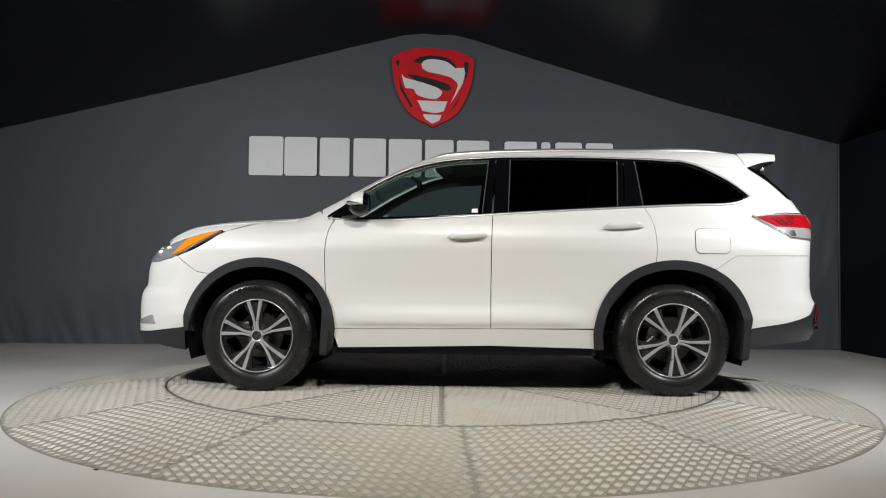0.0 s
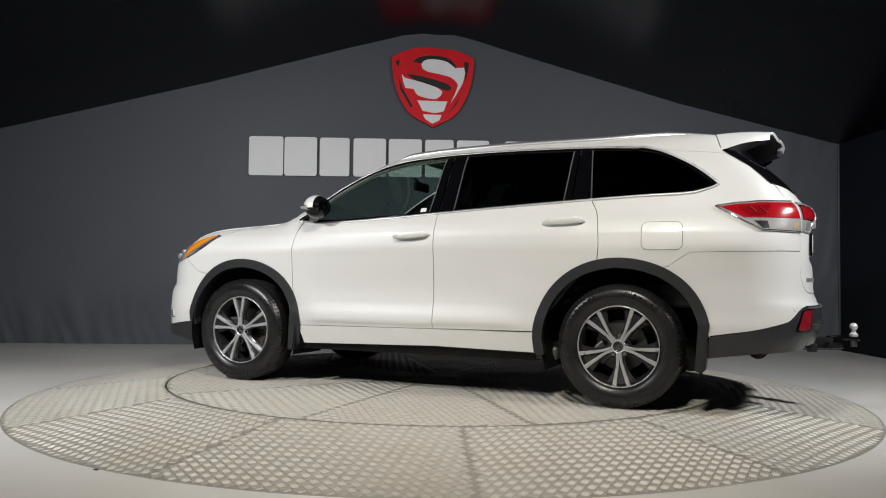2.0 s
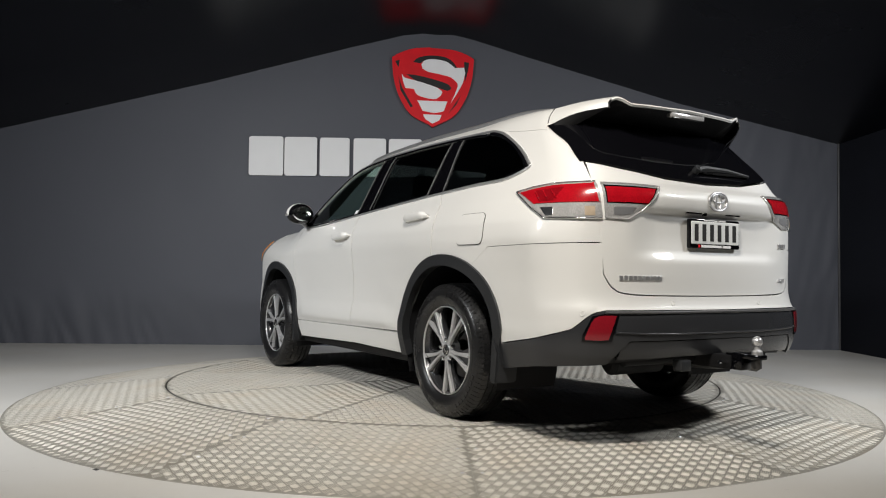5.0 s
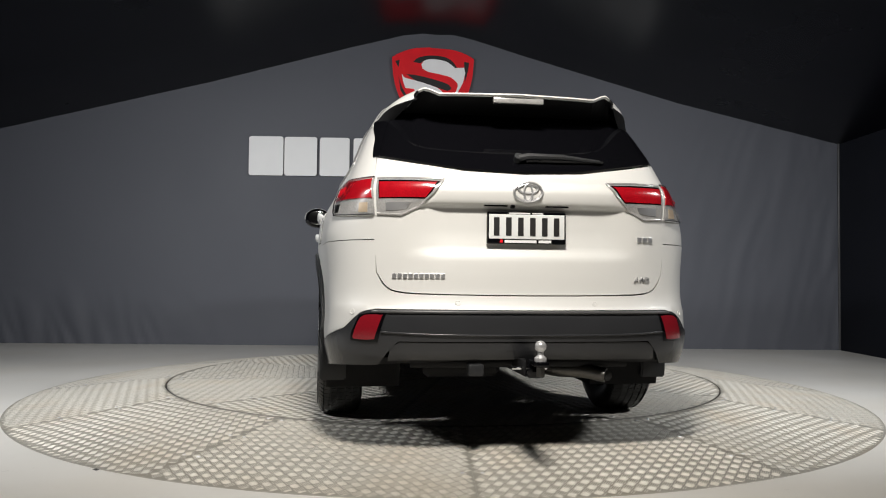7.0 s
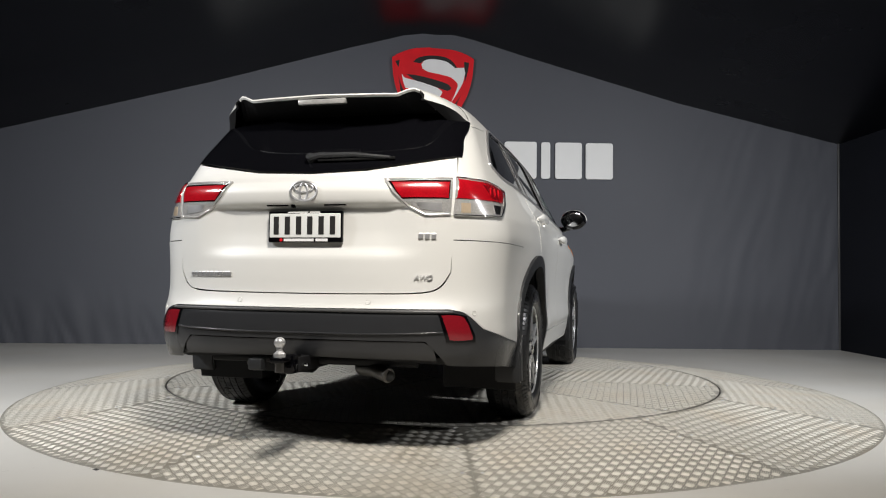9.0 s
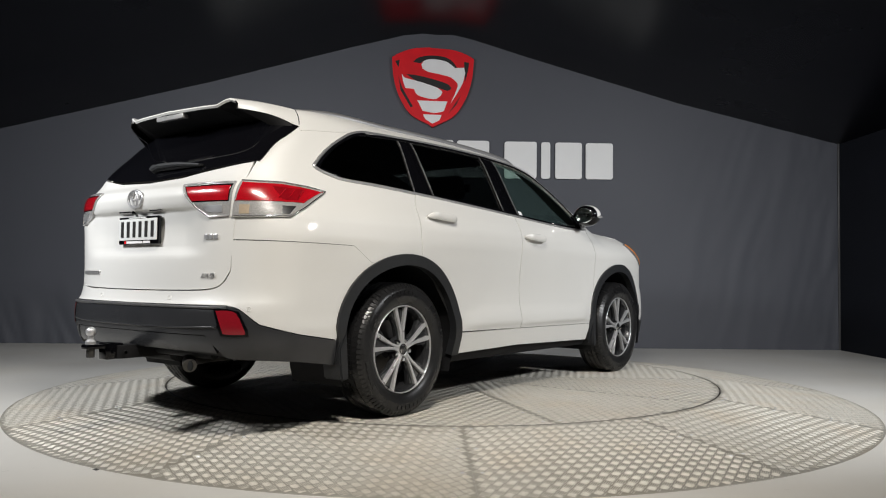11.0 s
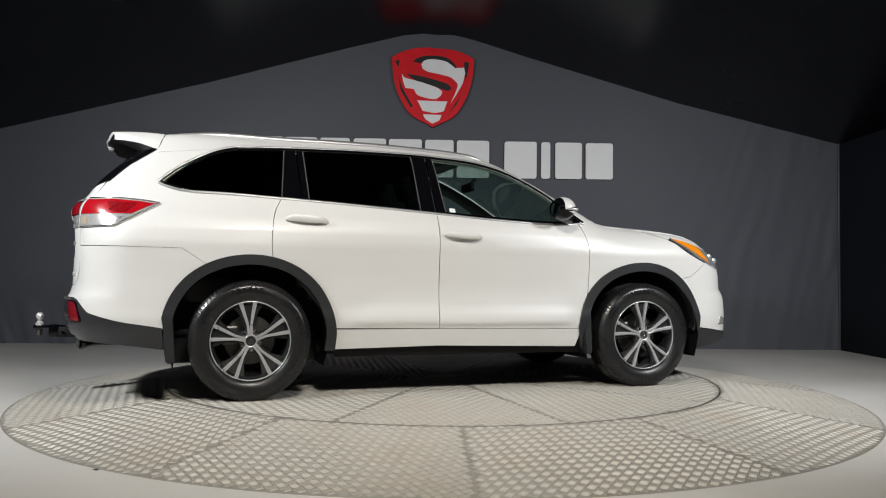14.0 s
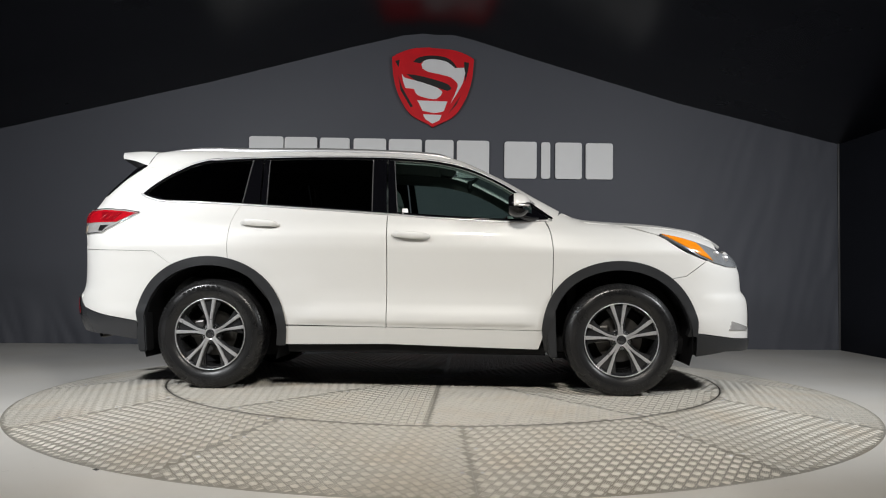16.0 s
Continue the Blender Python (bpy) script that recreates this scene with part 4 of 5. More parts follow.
    o_mid = yz([(0.695, 1.130), (0.77, 1.129)]) + from_side("r", [(-2.10, 1.130), (-2.02, 1.172)])
    o_low = yz([(0.695, 1.062), (0.78, 1.061)]) + from_side("r", [(-2.195, 1.066), (-2.10, 1.118)])
    houses = both("tail_lamp", "r", o_up + o_low + tip, CLEAR, CAR, "tail lamp with chrome surround", off=0.003, gap=-0.002, thick=0.02, grid=0.02)
    both("red_lens", "r", o_up + o_mid + tip, RED, houses, "red tail lamp lens", off=0.0065, gap=0.010, thick=0.006, grid=0.02)
    both("clear_lens", "r", o_mid[:2] + o_mid[2:] + o_low[::-1], CLEAR, houses, "clear lamp lens", off=0.0055, gap=0.006, thick=0.006, grid=0.02)
    both("lamp_chamber", "r", from_side("r", [(-2.075, 1.207), (-2.245, 1.214), (-2.215, 1.150), (-2.135, 1.148)]), DEEPRED, houses, "darker lamp chamber", off=0.0085, gap=0.0, thick=0.003, grid=0.02)
    for x0 in (-2.085, -2.135, -2.185):
        both_strip("lamp_rib", "r", from_side("r", [(x0 - 0.009 * k, 1.202 - 0.0085 * k) for k in range(6)]), 0.006, 0.004, RED, houses, off=0.010)
    both("lamp_facet", "r", from_side("r", [(-2.155, 1.118), (-2.225, 1.118), (-2.235, 1.078), (-2.20, 1.076)]), DARKCHROME, houses, "silver reflector facet", off=0.0075, gap=0, thick=0.002, grid=0.02)
    both("lamp_facet", "r", yz([(0.765, 1.118), (0.725, 1.118), (0.725, 1.074), (0.765, 1.074)]), AMBERDIM, houses, "amber bulb behind the lens", off=0.0075, gap=0, thick=0.002, grid=0.02)
    run = o_low + tip + o_up
    edge = [(a0 + (a1 - a0) * k / 6, c0 + (c1 - c0) * k / 6) for (a0, c0), (a1, c1) in zip(run, run[1:]) for k in range(6)] + [run[-1]]
    for s in (1, -1):
        V, F = strip("r", [(a, c) for a, c in edge], 0.006, 0.004, 0.005)
        if s < 0:
            V, F = [(x, -y, z) for x, y, z in V], [f[::-1] for f in F]
        mk("lamp_edge", V, F, CHROME, houses[0 if s > 0 else 1], "thin chrome lamp edge")
    i_poly = yz([(0.682, 1.228), (0.53, 1.226), (0.385, 1.222), (0.43, 1.165), (0.50, 1.098), (0.575, 1.062), (0.682, 1.066)])
    ins = both("tail_lamp", "r", i_poly, CLEAR, CAR, "tail lamp with chrome surround", off=0.003, gap=-0.001, thick=0.02, grid=0.02)
    both("lamp_surround", "r", yz([(0.678, 1.222), (0.53, 1.22), (0.40, 1.215), (0.44, 1.165), (0.47, 1.132), (0.678, 1.134)]), GLOSSBLACK, ins, "", off=0.0045, gap=0.002, thick=0.004, grid=0.02)
    both("red_lens", "r", yz([(0.675, 1.214), (0.53, 1.212), (0.412, 1.210), (0.445, 1.165), (0.468, 1.137), (0.675, 1.137)]), RED, ins, "red tail lamp lens", off=0.007, gap=0.003, thick=0.006, grid=0.02)
    run = yz([(0.682, 1.066), (0.575, 1.060), (0.50, 1.098), (0.43, 1.165), (0.385, 1.222), (0.53, 1.228), (0.682, 1.230)])
    line = [(a0 + (a1 - a0) * k / 6, c0 + (c1 - c0) * k / 6) for (a0, c0), (a1, c1) in zip(run, run[1:]) for k in range(6)] + [run[-1]]
    both_strip("lamp_edge", "r", line, 0.010, 0.004, CLEAR, ins, "clear lamp edge", off=0.004)
    both("bulb_cup", "r", yz([(0.645, 1.118), (0.535, 1.118), (0.555, 1.088), (0.60, 1.080), (0.645, 1.080)]), ALUSATIN, ins, "silver reversing lamp reflector", off=0.005, gap=0, thick=0.003, grid=0.02)
    # front: bumper and nose, lamps
    fseam = from_side("f", arc(*FW, 0.518, 52, 4, 12))
    nose = fseam + from_side("f", [(1.905, 0.42)]) + front_yz([(0.80, 0.385), (0.5, 0.37), (0.0, 0.37), (0.0, 0.985), (0.45, 0.985)]) + from_side("f", [(2.12, 0.97), (1.97, 0.905), (1.83, 0.80)])
    both("front_bumper", "f", nose, PAINT, CAR, gap=0.001)
    both("front_lip", "f", from_side("f", [(1.90, 0.415)]) + front_yz([(0.80, 0.38), (0.5, 0.365), (0.0, 0.365), (0.0, 0.30), (0.6, 0.30)]) + from_side("f", [(2.1, 0.30), (1.90, 0.265)]), PLASTIC, CAR, "grey plastic front lip", off=0.01, gap=0, thick=0.05)
    hl = from_side("f", soft([(1.66, 1.080), (1.80, 1.054), (1.98, 1.000), (2.10, 0.948)], 4)) + front_yz([(0.68, 0.945), (0.62, 0.91), (0.64, 0.865)]) + from_side("f", [(2.12, 0.868), (2.02, 0.893), (1.90, 0.94), (1.78, 1.01)])
    lamps = both("headlamp", "f", hl, LAMPGREY, CAR, "clear headlamp with dark inside", off=0.008, gap=0, thick=0.02, grid=0.02)
    both("amber_lens", "f", from_side("f", soft([(1.665, 1.078), (1.80, 1.050), (1.90, 1.018)], 4) + [(1.95, 0.965), (2.01, 0.905), (1.92, 0.942), (1.80, 1.005)]), AMBER, lamps, "amber indicator lens", off=0.013, gap=0.001, thick=0.006, grid=0.02)
    for i, s in enumerate((1, -1)):
        for x, z, r in ((2.035, 0.952, 0.026), (2.105, 0.922, 0.028)):
            p = cast("s", [(x, z)], 0.006)[0]
            b = bmesh.new()
            bmesh.ops.create_uvsphere(b, u_segments=20, v_segments=12, radius=r, matrix=Matrix.Translation((p[0], p[1] * s, p[2])) @ Matrix.Diagonal((1.0, 0.35, 0.85, 1)))
            part("projector", b, ALUSATIN, lamps[i], "chrome lamp projector", True)
    both("sticker", "s", [(-0.045, 1.222), (-0.085, 1.224), (-0.087, 1.252), (-0.047, 1.250)], SIGNWHITE, fdoor, "small pale window sticker", off=-0.009, gap=0, thick=0)
    both("fog_lamp", "f", from_side("f", [(2.13, 0.44), (2.15, 0.50)]) + front_yz([(0.66, 0.455), (0.66, 0.435)]), CLEAR, CAR, "fog lamp", off=0.006, gap=0, thick=0.01, grid=0.02)
    single("grille", "f", front_yz([(0.5, 0.94), (0.5, 0.62), (0.62, 0.45), (-0.62, 0.45), (-0.5, 0.62), (-0.5, 0.94)]), GLOSSBLACK, CAR, off=0.006, gap=0)
    # fuel flap, parking sensors
    fl = []
    for ax, az, s in ((-1.732, 1.082, 90), (-1.732, 0.990, 180), (-1.573, 0.990, 270), (-1.573, 1.082, 0)):
        fl += arc(ax, az, 0.036, s, s + 90, 5)
    single("fuel_flap_gap", "s", fl, GALV, CAR, off=0.0005, gap=-0.003, thick=0.001)
    single("fuel_flap", "s", fl, PAINT, CAR, off=0.0025, gap=0.0, thick=0.003)
    # dark inner shell behind the door gaps
    both("inner_shell", "s", [(0.9, 1.16), (-1.2, 1.25), (-1.25, 0.9), (-0.86, 0.45), (-0.86, 0.33), (0.84, 0.33), (0.9, 0.6)], GALV, CAR, off=-0.028, gap=0, thick=0, grid=0.08)
    return fdoor, rdoor, gate


FDOOR, RDOOR, GATE = car_body()


def wheel(x, side):
    """A wheel: tyre, rim, five twin spokes, nuts and the brake behind; its face looks along +y."""
    root = new("wheel")
    root.parent = CAR
    root.matrix_basis = SHIFT @ Matrix.Translation((x, 0.925 * side, 0.372)) @ (Matrix.Rotation(math.pi, 4, "Z") if side < 0 else Matrix.Identity(4)) @ Matrix.Rotation(radians(5 if x > 0 or side < 0 else 41), 4, "Y")
    prof = soft([(0.238, -0.03), (0.247, -0.006), (0.262, 0.008), (0.285, 0.017), (0.31, 0.020), (0.335, 0.015), (0.352, 0.004), (0.363, -0.015), (0.368, -0.035)], 3) + soft([(0.3685, -0.045), (0.3695, -0.10), (0.3685, -0.165), (0.362, -0.19), (0.345, -0.212), (0.30, -0.222), (0.24, -0.20)], 3)
    part("tyre", lathe(prof, 72), RUBBER, root, "black rubber tyre", True)
    # tread blocks
    b = bmesh.new()
    N = 84
    for row, (y0, y1, shift) in enumerate(((-0.006, -0.045, 0.0), (-0.052, -0.085, 0.3), (-0.092, -0.122, 0.6), (-0.129, -0.160, 0.2), (-0.167, -0.205, 0.5))):
        for k in range(N):
            a = 2 * math.pi * (k + shift) / N
            da = 2 * math.pi / N * 0.455
            sk = 0.02 * (1 if row % 2 else -1)
            def P(r, ang, y):
                return b.verts.new((r * math.cos(ang), y, r * math.sin(ang)))
            drop = {0: (0.012, 0.0), 4: (0.0, 0.012)}.get(row, (0, 0))
            ro0, ro1, ri = 0.3755 - drop[0], 0.3755 - drop[1], 0.362 - max(drop)
            q = [P(ro0, a - da, y0), P(ro0, a + da, y0), P(ro1, a + da + sk, y1), P(ro1, a - da + sk, y1)]
            l = [P(ri, a - da, y0 + 0.002), P(ri, a + da, y0 + 0.002), P(ri, a + da + sk, y1 - 0.002), P(ri, a - da + sk, y1 - 0.002)]
            b.faces.new(q)
            for i in range(4):
                b.faces.new((q[i], q[(i + 1) % 4], l[(i + 1) % 4], l[i]))
    # shoulder lugs
    for k in range(N):
        a = 2 * math.pi * (k + 0.5) / N
        da = 2 * math.pi / N * 0.36
        q = []
        for r, y in ((0.346, 0.012), (0.360, 0.001), (0.3705, -0.010)):
            q.append([b.verts.new((r * math.cos(a + e * da), y, r * math.sin(a + e * da))) for e in (-1, 1)] + [b.verts.new(((r - 0.008) * math.cos(a + e * da), y - 0.008, (r - 0.008) * math.sin(a + e * da))) for e in (1, -1)])
        for u, w in zip(q, q[1:]):
            for j in (0, 1, 3):
                b.faces.new((u[j], u[(j + 1) % 4], w[(j + 1) % 4], w[j]))
        b.faces.new(q[0])
    bmesh.ops.recalc_face_normals(b, faces=b.faces)
    tagged(part("tread", b, RUBBER, root), kind="stuff")
    b = lathe([(0.302, 0.0195), (0.303, 0.0215), (0.306, 0.0215), (0.307, 0.0195)], 72)
    part("sidewall_rib", b, RUBBER, root)
    # raised marks on the sidewall
    b = bmesh.new()
    for a0, count in ((62, 8), (242, 8), (150, 5), (330, 5)):
        for k in range(count):
            a = radians(a0 + k * 6.2)
            q = [b.verts.new((r * math.cos(a + d), y, r * math.sin(a + d))) for y in (0.016, 0.0222) for r, d in ((0.312, -0.034), (0.332, -0.034), (0.332, 0.034), (0.312, 0.034))]
            b.faces.new(q[4:])
            for i in range(4):
                b.faces.new((q[i], q[(i + 1) % 4], q[4 + (i + 1) % 4], q[4 + i]))
    bmesh.ops.recalc_face_normals(b, faces=b.faces)
    tagged(part("sidewall_relief", b, RUBBER, root), kind="stuff")
    part("rim_barrel", lathe([(0.236, -0.004), (0.228, -0.018), (0.218, -0.06), (0.212, -0.19), (0.16, -0.20)], 64), RIMGREY, root, "dark grey alloy rim", True)
    part("rim_lip", lathe(soft([(0.246, -0.012), (0.2465, 0.0), (0.2435, 0.003), (0.2405, 0.001), (0.239, -0.008)], 3), 72), MACHINED, root, "bright machined rim lip", True)
    part("brake_disc", lathe([(0.06, -0.115), (0.155, -0.115), (0.155, -0.14), (0.06, -0.14)], 40), STEEL, root, "", True)
    part("wheel_backing", lathe([(0.02, -0.165), (0.20, -0.165), (0.211, -0.15)], 40), UNDER, root)
    part("brake_caliper", box(0.06, 0.17, -0.15, -0.085, -0.02, 0.10, 0.015), STEEL, root)
    pol = lambda r, a: (r * math.cos(radians(a)), r * math.sin(radians(a)))
    def slab(poly, y0, y1, bev):
        b = prism(poly, y0, y1, flip=lambda a, c, d: (a, d, c))
        bmesh.ops.bevel(b, geom=[e for e in b.edges if all(abs(v.co.y - max(y0, y1)) < 1e-6 for v in e.verts)], offset=bev, segments=2, affect="EDGES")
        return b
    for k in range(5):
        a = 90 + 72 * k
        poly = [pol(0.05, a - 26), pol(0.085, a - 20), pol(0.14, a - 16), pol(0.19, a - 20), pol(0.229, a - 22.5), pol(0.231, a - 12), pol(0.232, a), pol(0.231, a + 12), pol(0.229, a + 22.5), pol(0.19, a + 20), pol(0.14, a + 16), pol(0.085, a + 20), pol(0.05, a + 26)]
        sp = part("spoke", slab(poly, -0.05, -0.020, 0.008), RIMGREY, root, "dark grey twin spoke", True)
        for s in (-1, 1):
            bar = [pol(0.034, a + s * 2), pol(0.038, a + s * 26), pol(0.062, a + s * 15), pol(0.10, a + s * 10.5), pol(0.15, a + s * 11.9), pol(0.239, a + s * 13.4), pol(0.2405, a + s * 10.2), pol(0.239, a + s * 7.4), pol(0.15, a + s * 4.8), pol(0.10, a + s * 1.6), pol(0.065, a + s * 0.6)]
            if s < 0:
                bar = bar[::-1]
            part("spoke_face", slab(bar, -0.02, -0.002, 0.003), MACHINED, root, "machined spoke face", True)
        nx, nz = pol(0.058, a + 36)
        part("wheel_nut", lathe_at(nx, nz, [(0.0125, -0.03), (0.0125, -0.006), (0.009, 0.0), (0.0005, 0.0)]), CHROME, root)
    part("hub", lathe([(0.078, -0.05), (0.072, -0.028), (0.045, -0.020), (0.036, -0.006), (0.031, -0.006)], 40), RIMGREY, root, "", True)
    part("hub_ring", lathe([(0.044, -0.022), (0.041, -0.007), (0.036, -0.003), (0.031, -0.005)], 40), MACHINED, root, "", True)
    part("hub_cap", lathe([(0.031, -0.008), (0.030, -0.001), (0.02, 0.001), (0.0005, 0.0015)], 32), RIMGREY, root, "dark grey hub cap", True)
    part("cap_ring", lathe([(0.022, 0.0), (0.0235, 0.003), (0.025, 0.0)], 32), CHROME, root)
    part("cap_oval", lathe([(0.006, 0.0), (0.008, 0.003), (0.0105, 0.0)], 24), CHROME, root)
    return root


def lathe_at(x, z, prof, n=10):
    b = lathe(prof, n)
    bmesh.ops.translate(b, vec=(x, 0, z), verts=b.verts)
    return b


for wx in (1.395, -1.395):
    for ws in (1, -1):
        wheel(wx, ws)


def surf(kind, u, v, off=0.0):
    p = cast(kind, [(u, v)], off)[0]
    return Vector(p), Vector(gradient(np.array([p]))[0])


def mirror_y(b):
    bmesh.ops.transform(b, matrix=Matrix.Diagonal((1, -1, 1, 1)), verts=b.verts)
    bmesh.ops.reverse_faces(b, faces=b.faces)
    return b


def ball(center, radii, seg=24, rings=14, keep=None):
    b = bmesh.new()
    bmesh.ops.create_uvsphere(b, u_segments=seg, v_segments=rings, radius=1.0, matrix=Matrix.Translation(center) @ Matrix.Diagonal((*radii, 1)))
    return b


def side_fittings():
    for i, s in enumerate((1, -1)):
        fd, rd = FDOOR[i], RDOOR[i]
        # handles
        for door, x0, x1, z0, z1 in ((fd, 0.115, -0.150, 1.050, 1.062), (rd, -0.925, -1.195, 1.118, 1.130)):
            n = 18
            line = [(x0 + (x1 - x0) * k / n, z0 + (z1 - z0) * k / n) for k in range(n + 1)]
            p = cast("s", line)
            nr = gradient(p)
            b = bmesh.new()
            rings = []
            for k in range(n + 1):
                u = k / n
                lift = 0.010 + 0.026 * min(1, math.sin(math.pi * u) * 1.9)
                hh = 0.017 + 0.008 * math.sin(math.pi * u)
                if k in (0, n):
                    hh, lift = 0.006, 0.006
                elif k in (1, n - 1):
                    hh = 0.015
                c = Vector(p[k]) + Vector(nr[k]) * lift
                o, up = Vector(nr[k]), Vector((0, 0, 1))
                rings.append([b.verts.new(c + up * hh * math.cos(a) + o * 0.011 * math.sin(a)) for a in [2 * math.pi * j / 10 for j in range(10)]])
            for r0, r1 in zip(rings, rings[1:]):
                for j in range(10):
                    b.faces.new((r0[j], r0[(j + 1) % 10], r1[(j + 1) % 10], r1[j]))
            b.faces.new(rings[0])
            b.faces.new(rings[-1])
            bmesh.ops.recalc_face_normals(b, faces=b.faces)
            if s < 0:
                mirror_y(b)
            part("door_handle", b, PAINT, door, "white pull handle", True)
            xs = x0 + (x1 - x0) * 0.80
            pc, nc = surf("s", xs, z0 + (z1 - z0) * 0.80)
            pc = pc + nc * 0.0325
            b = tube([pc + Vector((0.0014, 0, 0.020)), pc + nc * 0.0075 + Vector((0.001, 0, 0.010)), pc + nc * 0.0085, pc + nc * 0.0075 + Vector((-0.001, 0, -0.010)), pc + Vector((-0.0014, 0, -0.020))], 0.0022, 6)
            part("handle_seam", mirror_y(b) if s < 0 else b, GALV, door, "dark seam of the handle cap", True)
            # shallow scoop behind the grip
            cx, cz = (x0 + x1) / 2, (z0 + z1) / 2
            V, F, N = skin("s", [(cx + 0.075 * math.cos(a), cz + 0.042 * math.sin(a)) for a in [2 * math.pi * j / 28 for j in range(28)]], off=0.0012, gap=0, thick=0.001, grid=0.012, mirror=s < 0)
            mk("handle_scoop", V, F, PAINT, door, normals=N)
        # mirror
        root = new("door_mirror")
        root.parent = CAR
        root.matrix_basis = SHIFT
        cap = ball((0.70, 0.985, 1.262), (0.088, 0.108, 0.082), 32, 20)
        low = cap.copy()
        for b, sign in ((cap, 1), (low, -1)):
            geom = list(b.verts) + list(b.edges) + list(b.faces)
            bmesh.ops.bisect_plane(b, geom=geom, plane_co=(0.70, 0.985, 1.248), plane_no=(0.30, 0.1, sign * -1.0 if sign > 0 else 1.0), clear_outer=True)
            geom = list(b.verts) + list(b.edges) + list(b.faces)
            bmesh.ops.bisect_plane(b, geom=geom, plane_co=(0.672, 0.985, 1.26), plane_no=(-1, 0, 0), clear_outer=True)
        if s < 0:
            mirror_y(cap), mirror_y(low)
        part("mirror_cap", cap, PAINT, root, "white mirror cap", True)
        part("mirror_housing", low, GLOSSBLACK, root, "black mirror housing", True)
        b = ball((0.70, 0.985, 1.262), (0.090, 0.107, 0.081), 32, 20)
        for co, no in (((0.673, 0, 0), (1, 0, 0)), ((0.640, 0, 0), (-1, 0, 0))):
            bmesh.ops.bisect_plane(b, geom=list(b.verts) + list(b.edges) + list(b.faces), plane_co=co, plane_no=no, clear_outer=True)
        part("mirror_bezel", mirror_y(b) if s < 0 else b, GLOSSBLACK, root, "black mirror bezel", True)
        b = ball((0.648, 0.985, 1.262), (0.005, 0.088, 0.064), 24, 10)
        part("mirror_glass", mirror_y(b) if s < 0 else b, CHROME, root, "mirror glass", True)
        b = box(0.69, 0.775, 1.0, 1.085, 1.246, 1.262, 0.006)
        part("mirror_indicator", mirror_y(b) if s < 0 else b, CLEAR, root, "clear indicator strip", True)
        b = tube([(0.835, 0.85, 1.19), (0.79, 0.90, 1.19), (0.74, 0.93, 1.20), (0.71, 0.96, 1.225)], [0.022, 0.026, 0.03, 0.035], 12)
        part("mirror_arm", mirror_y(b) if s < 0 else b, GLOSSBLACK, root, "black mirror arm", True)


side_fittings()


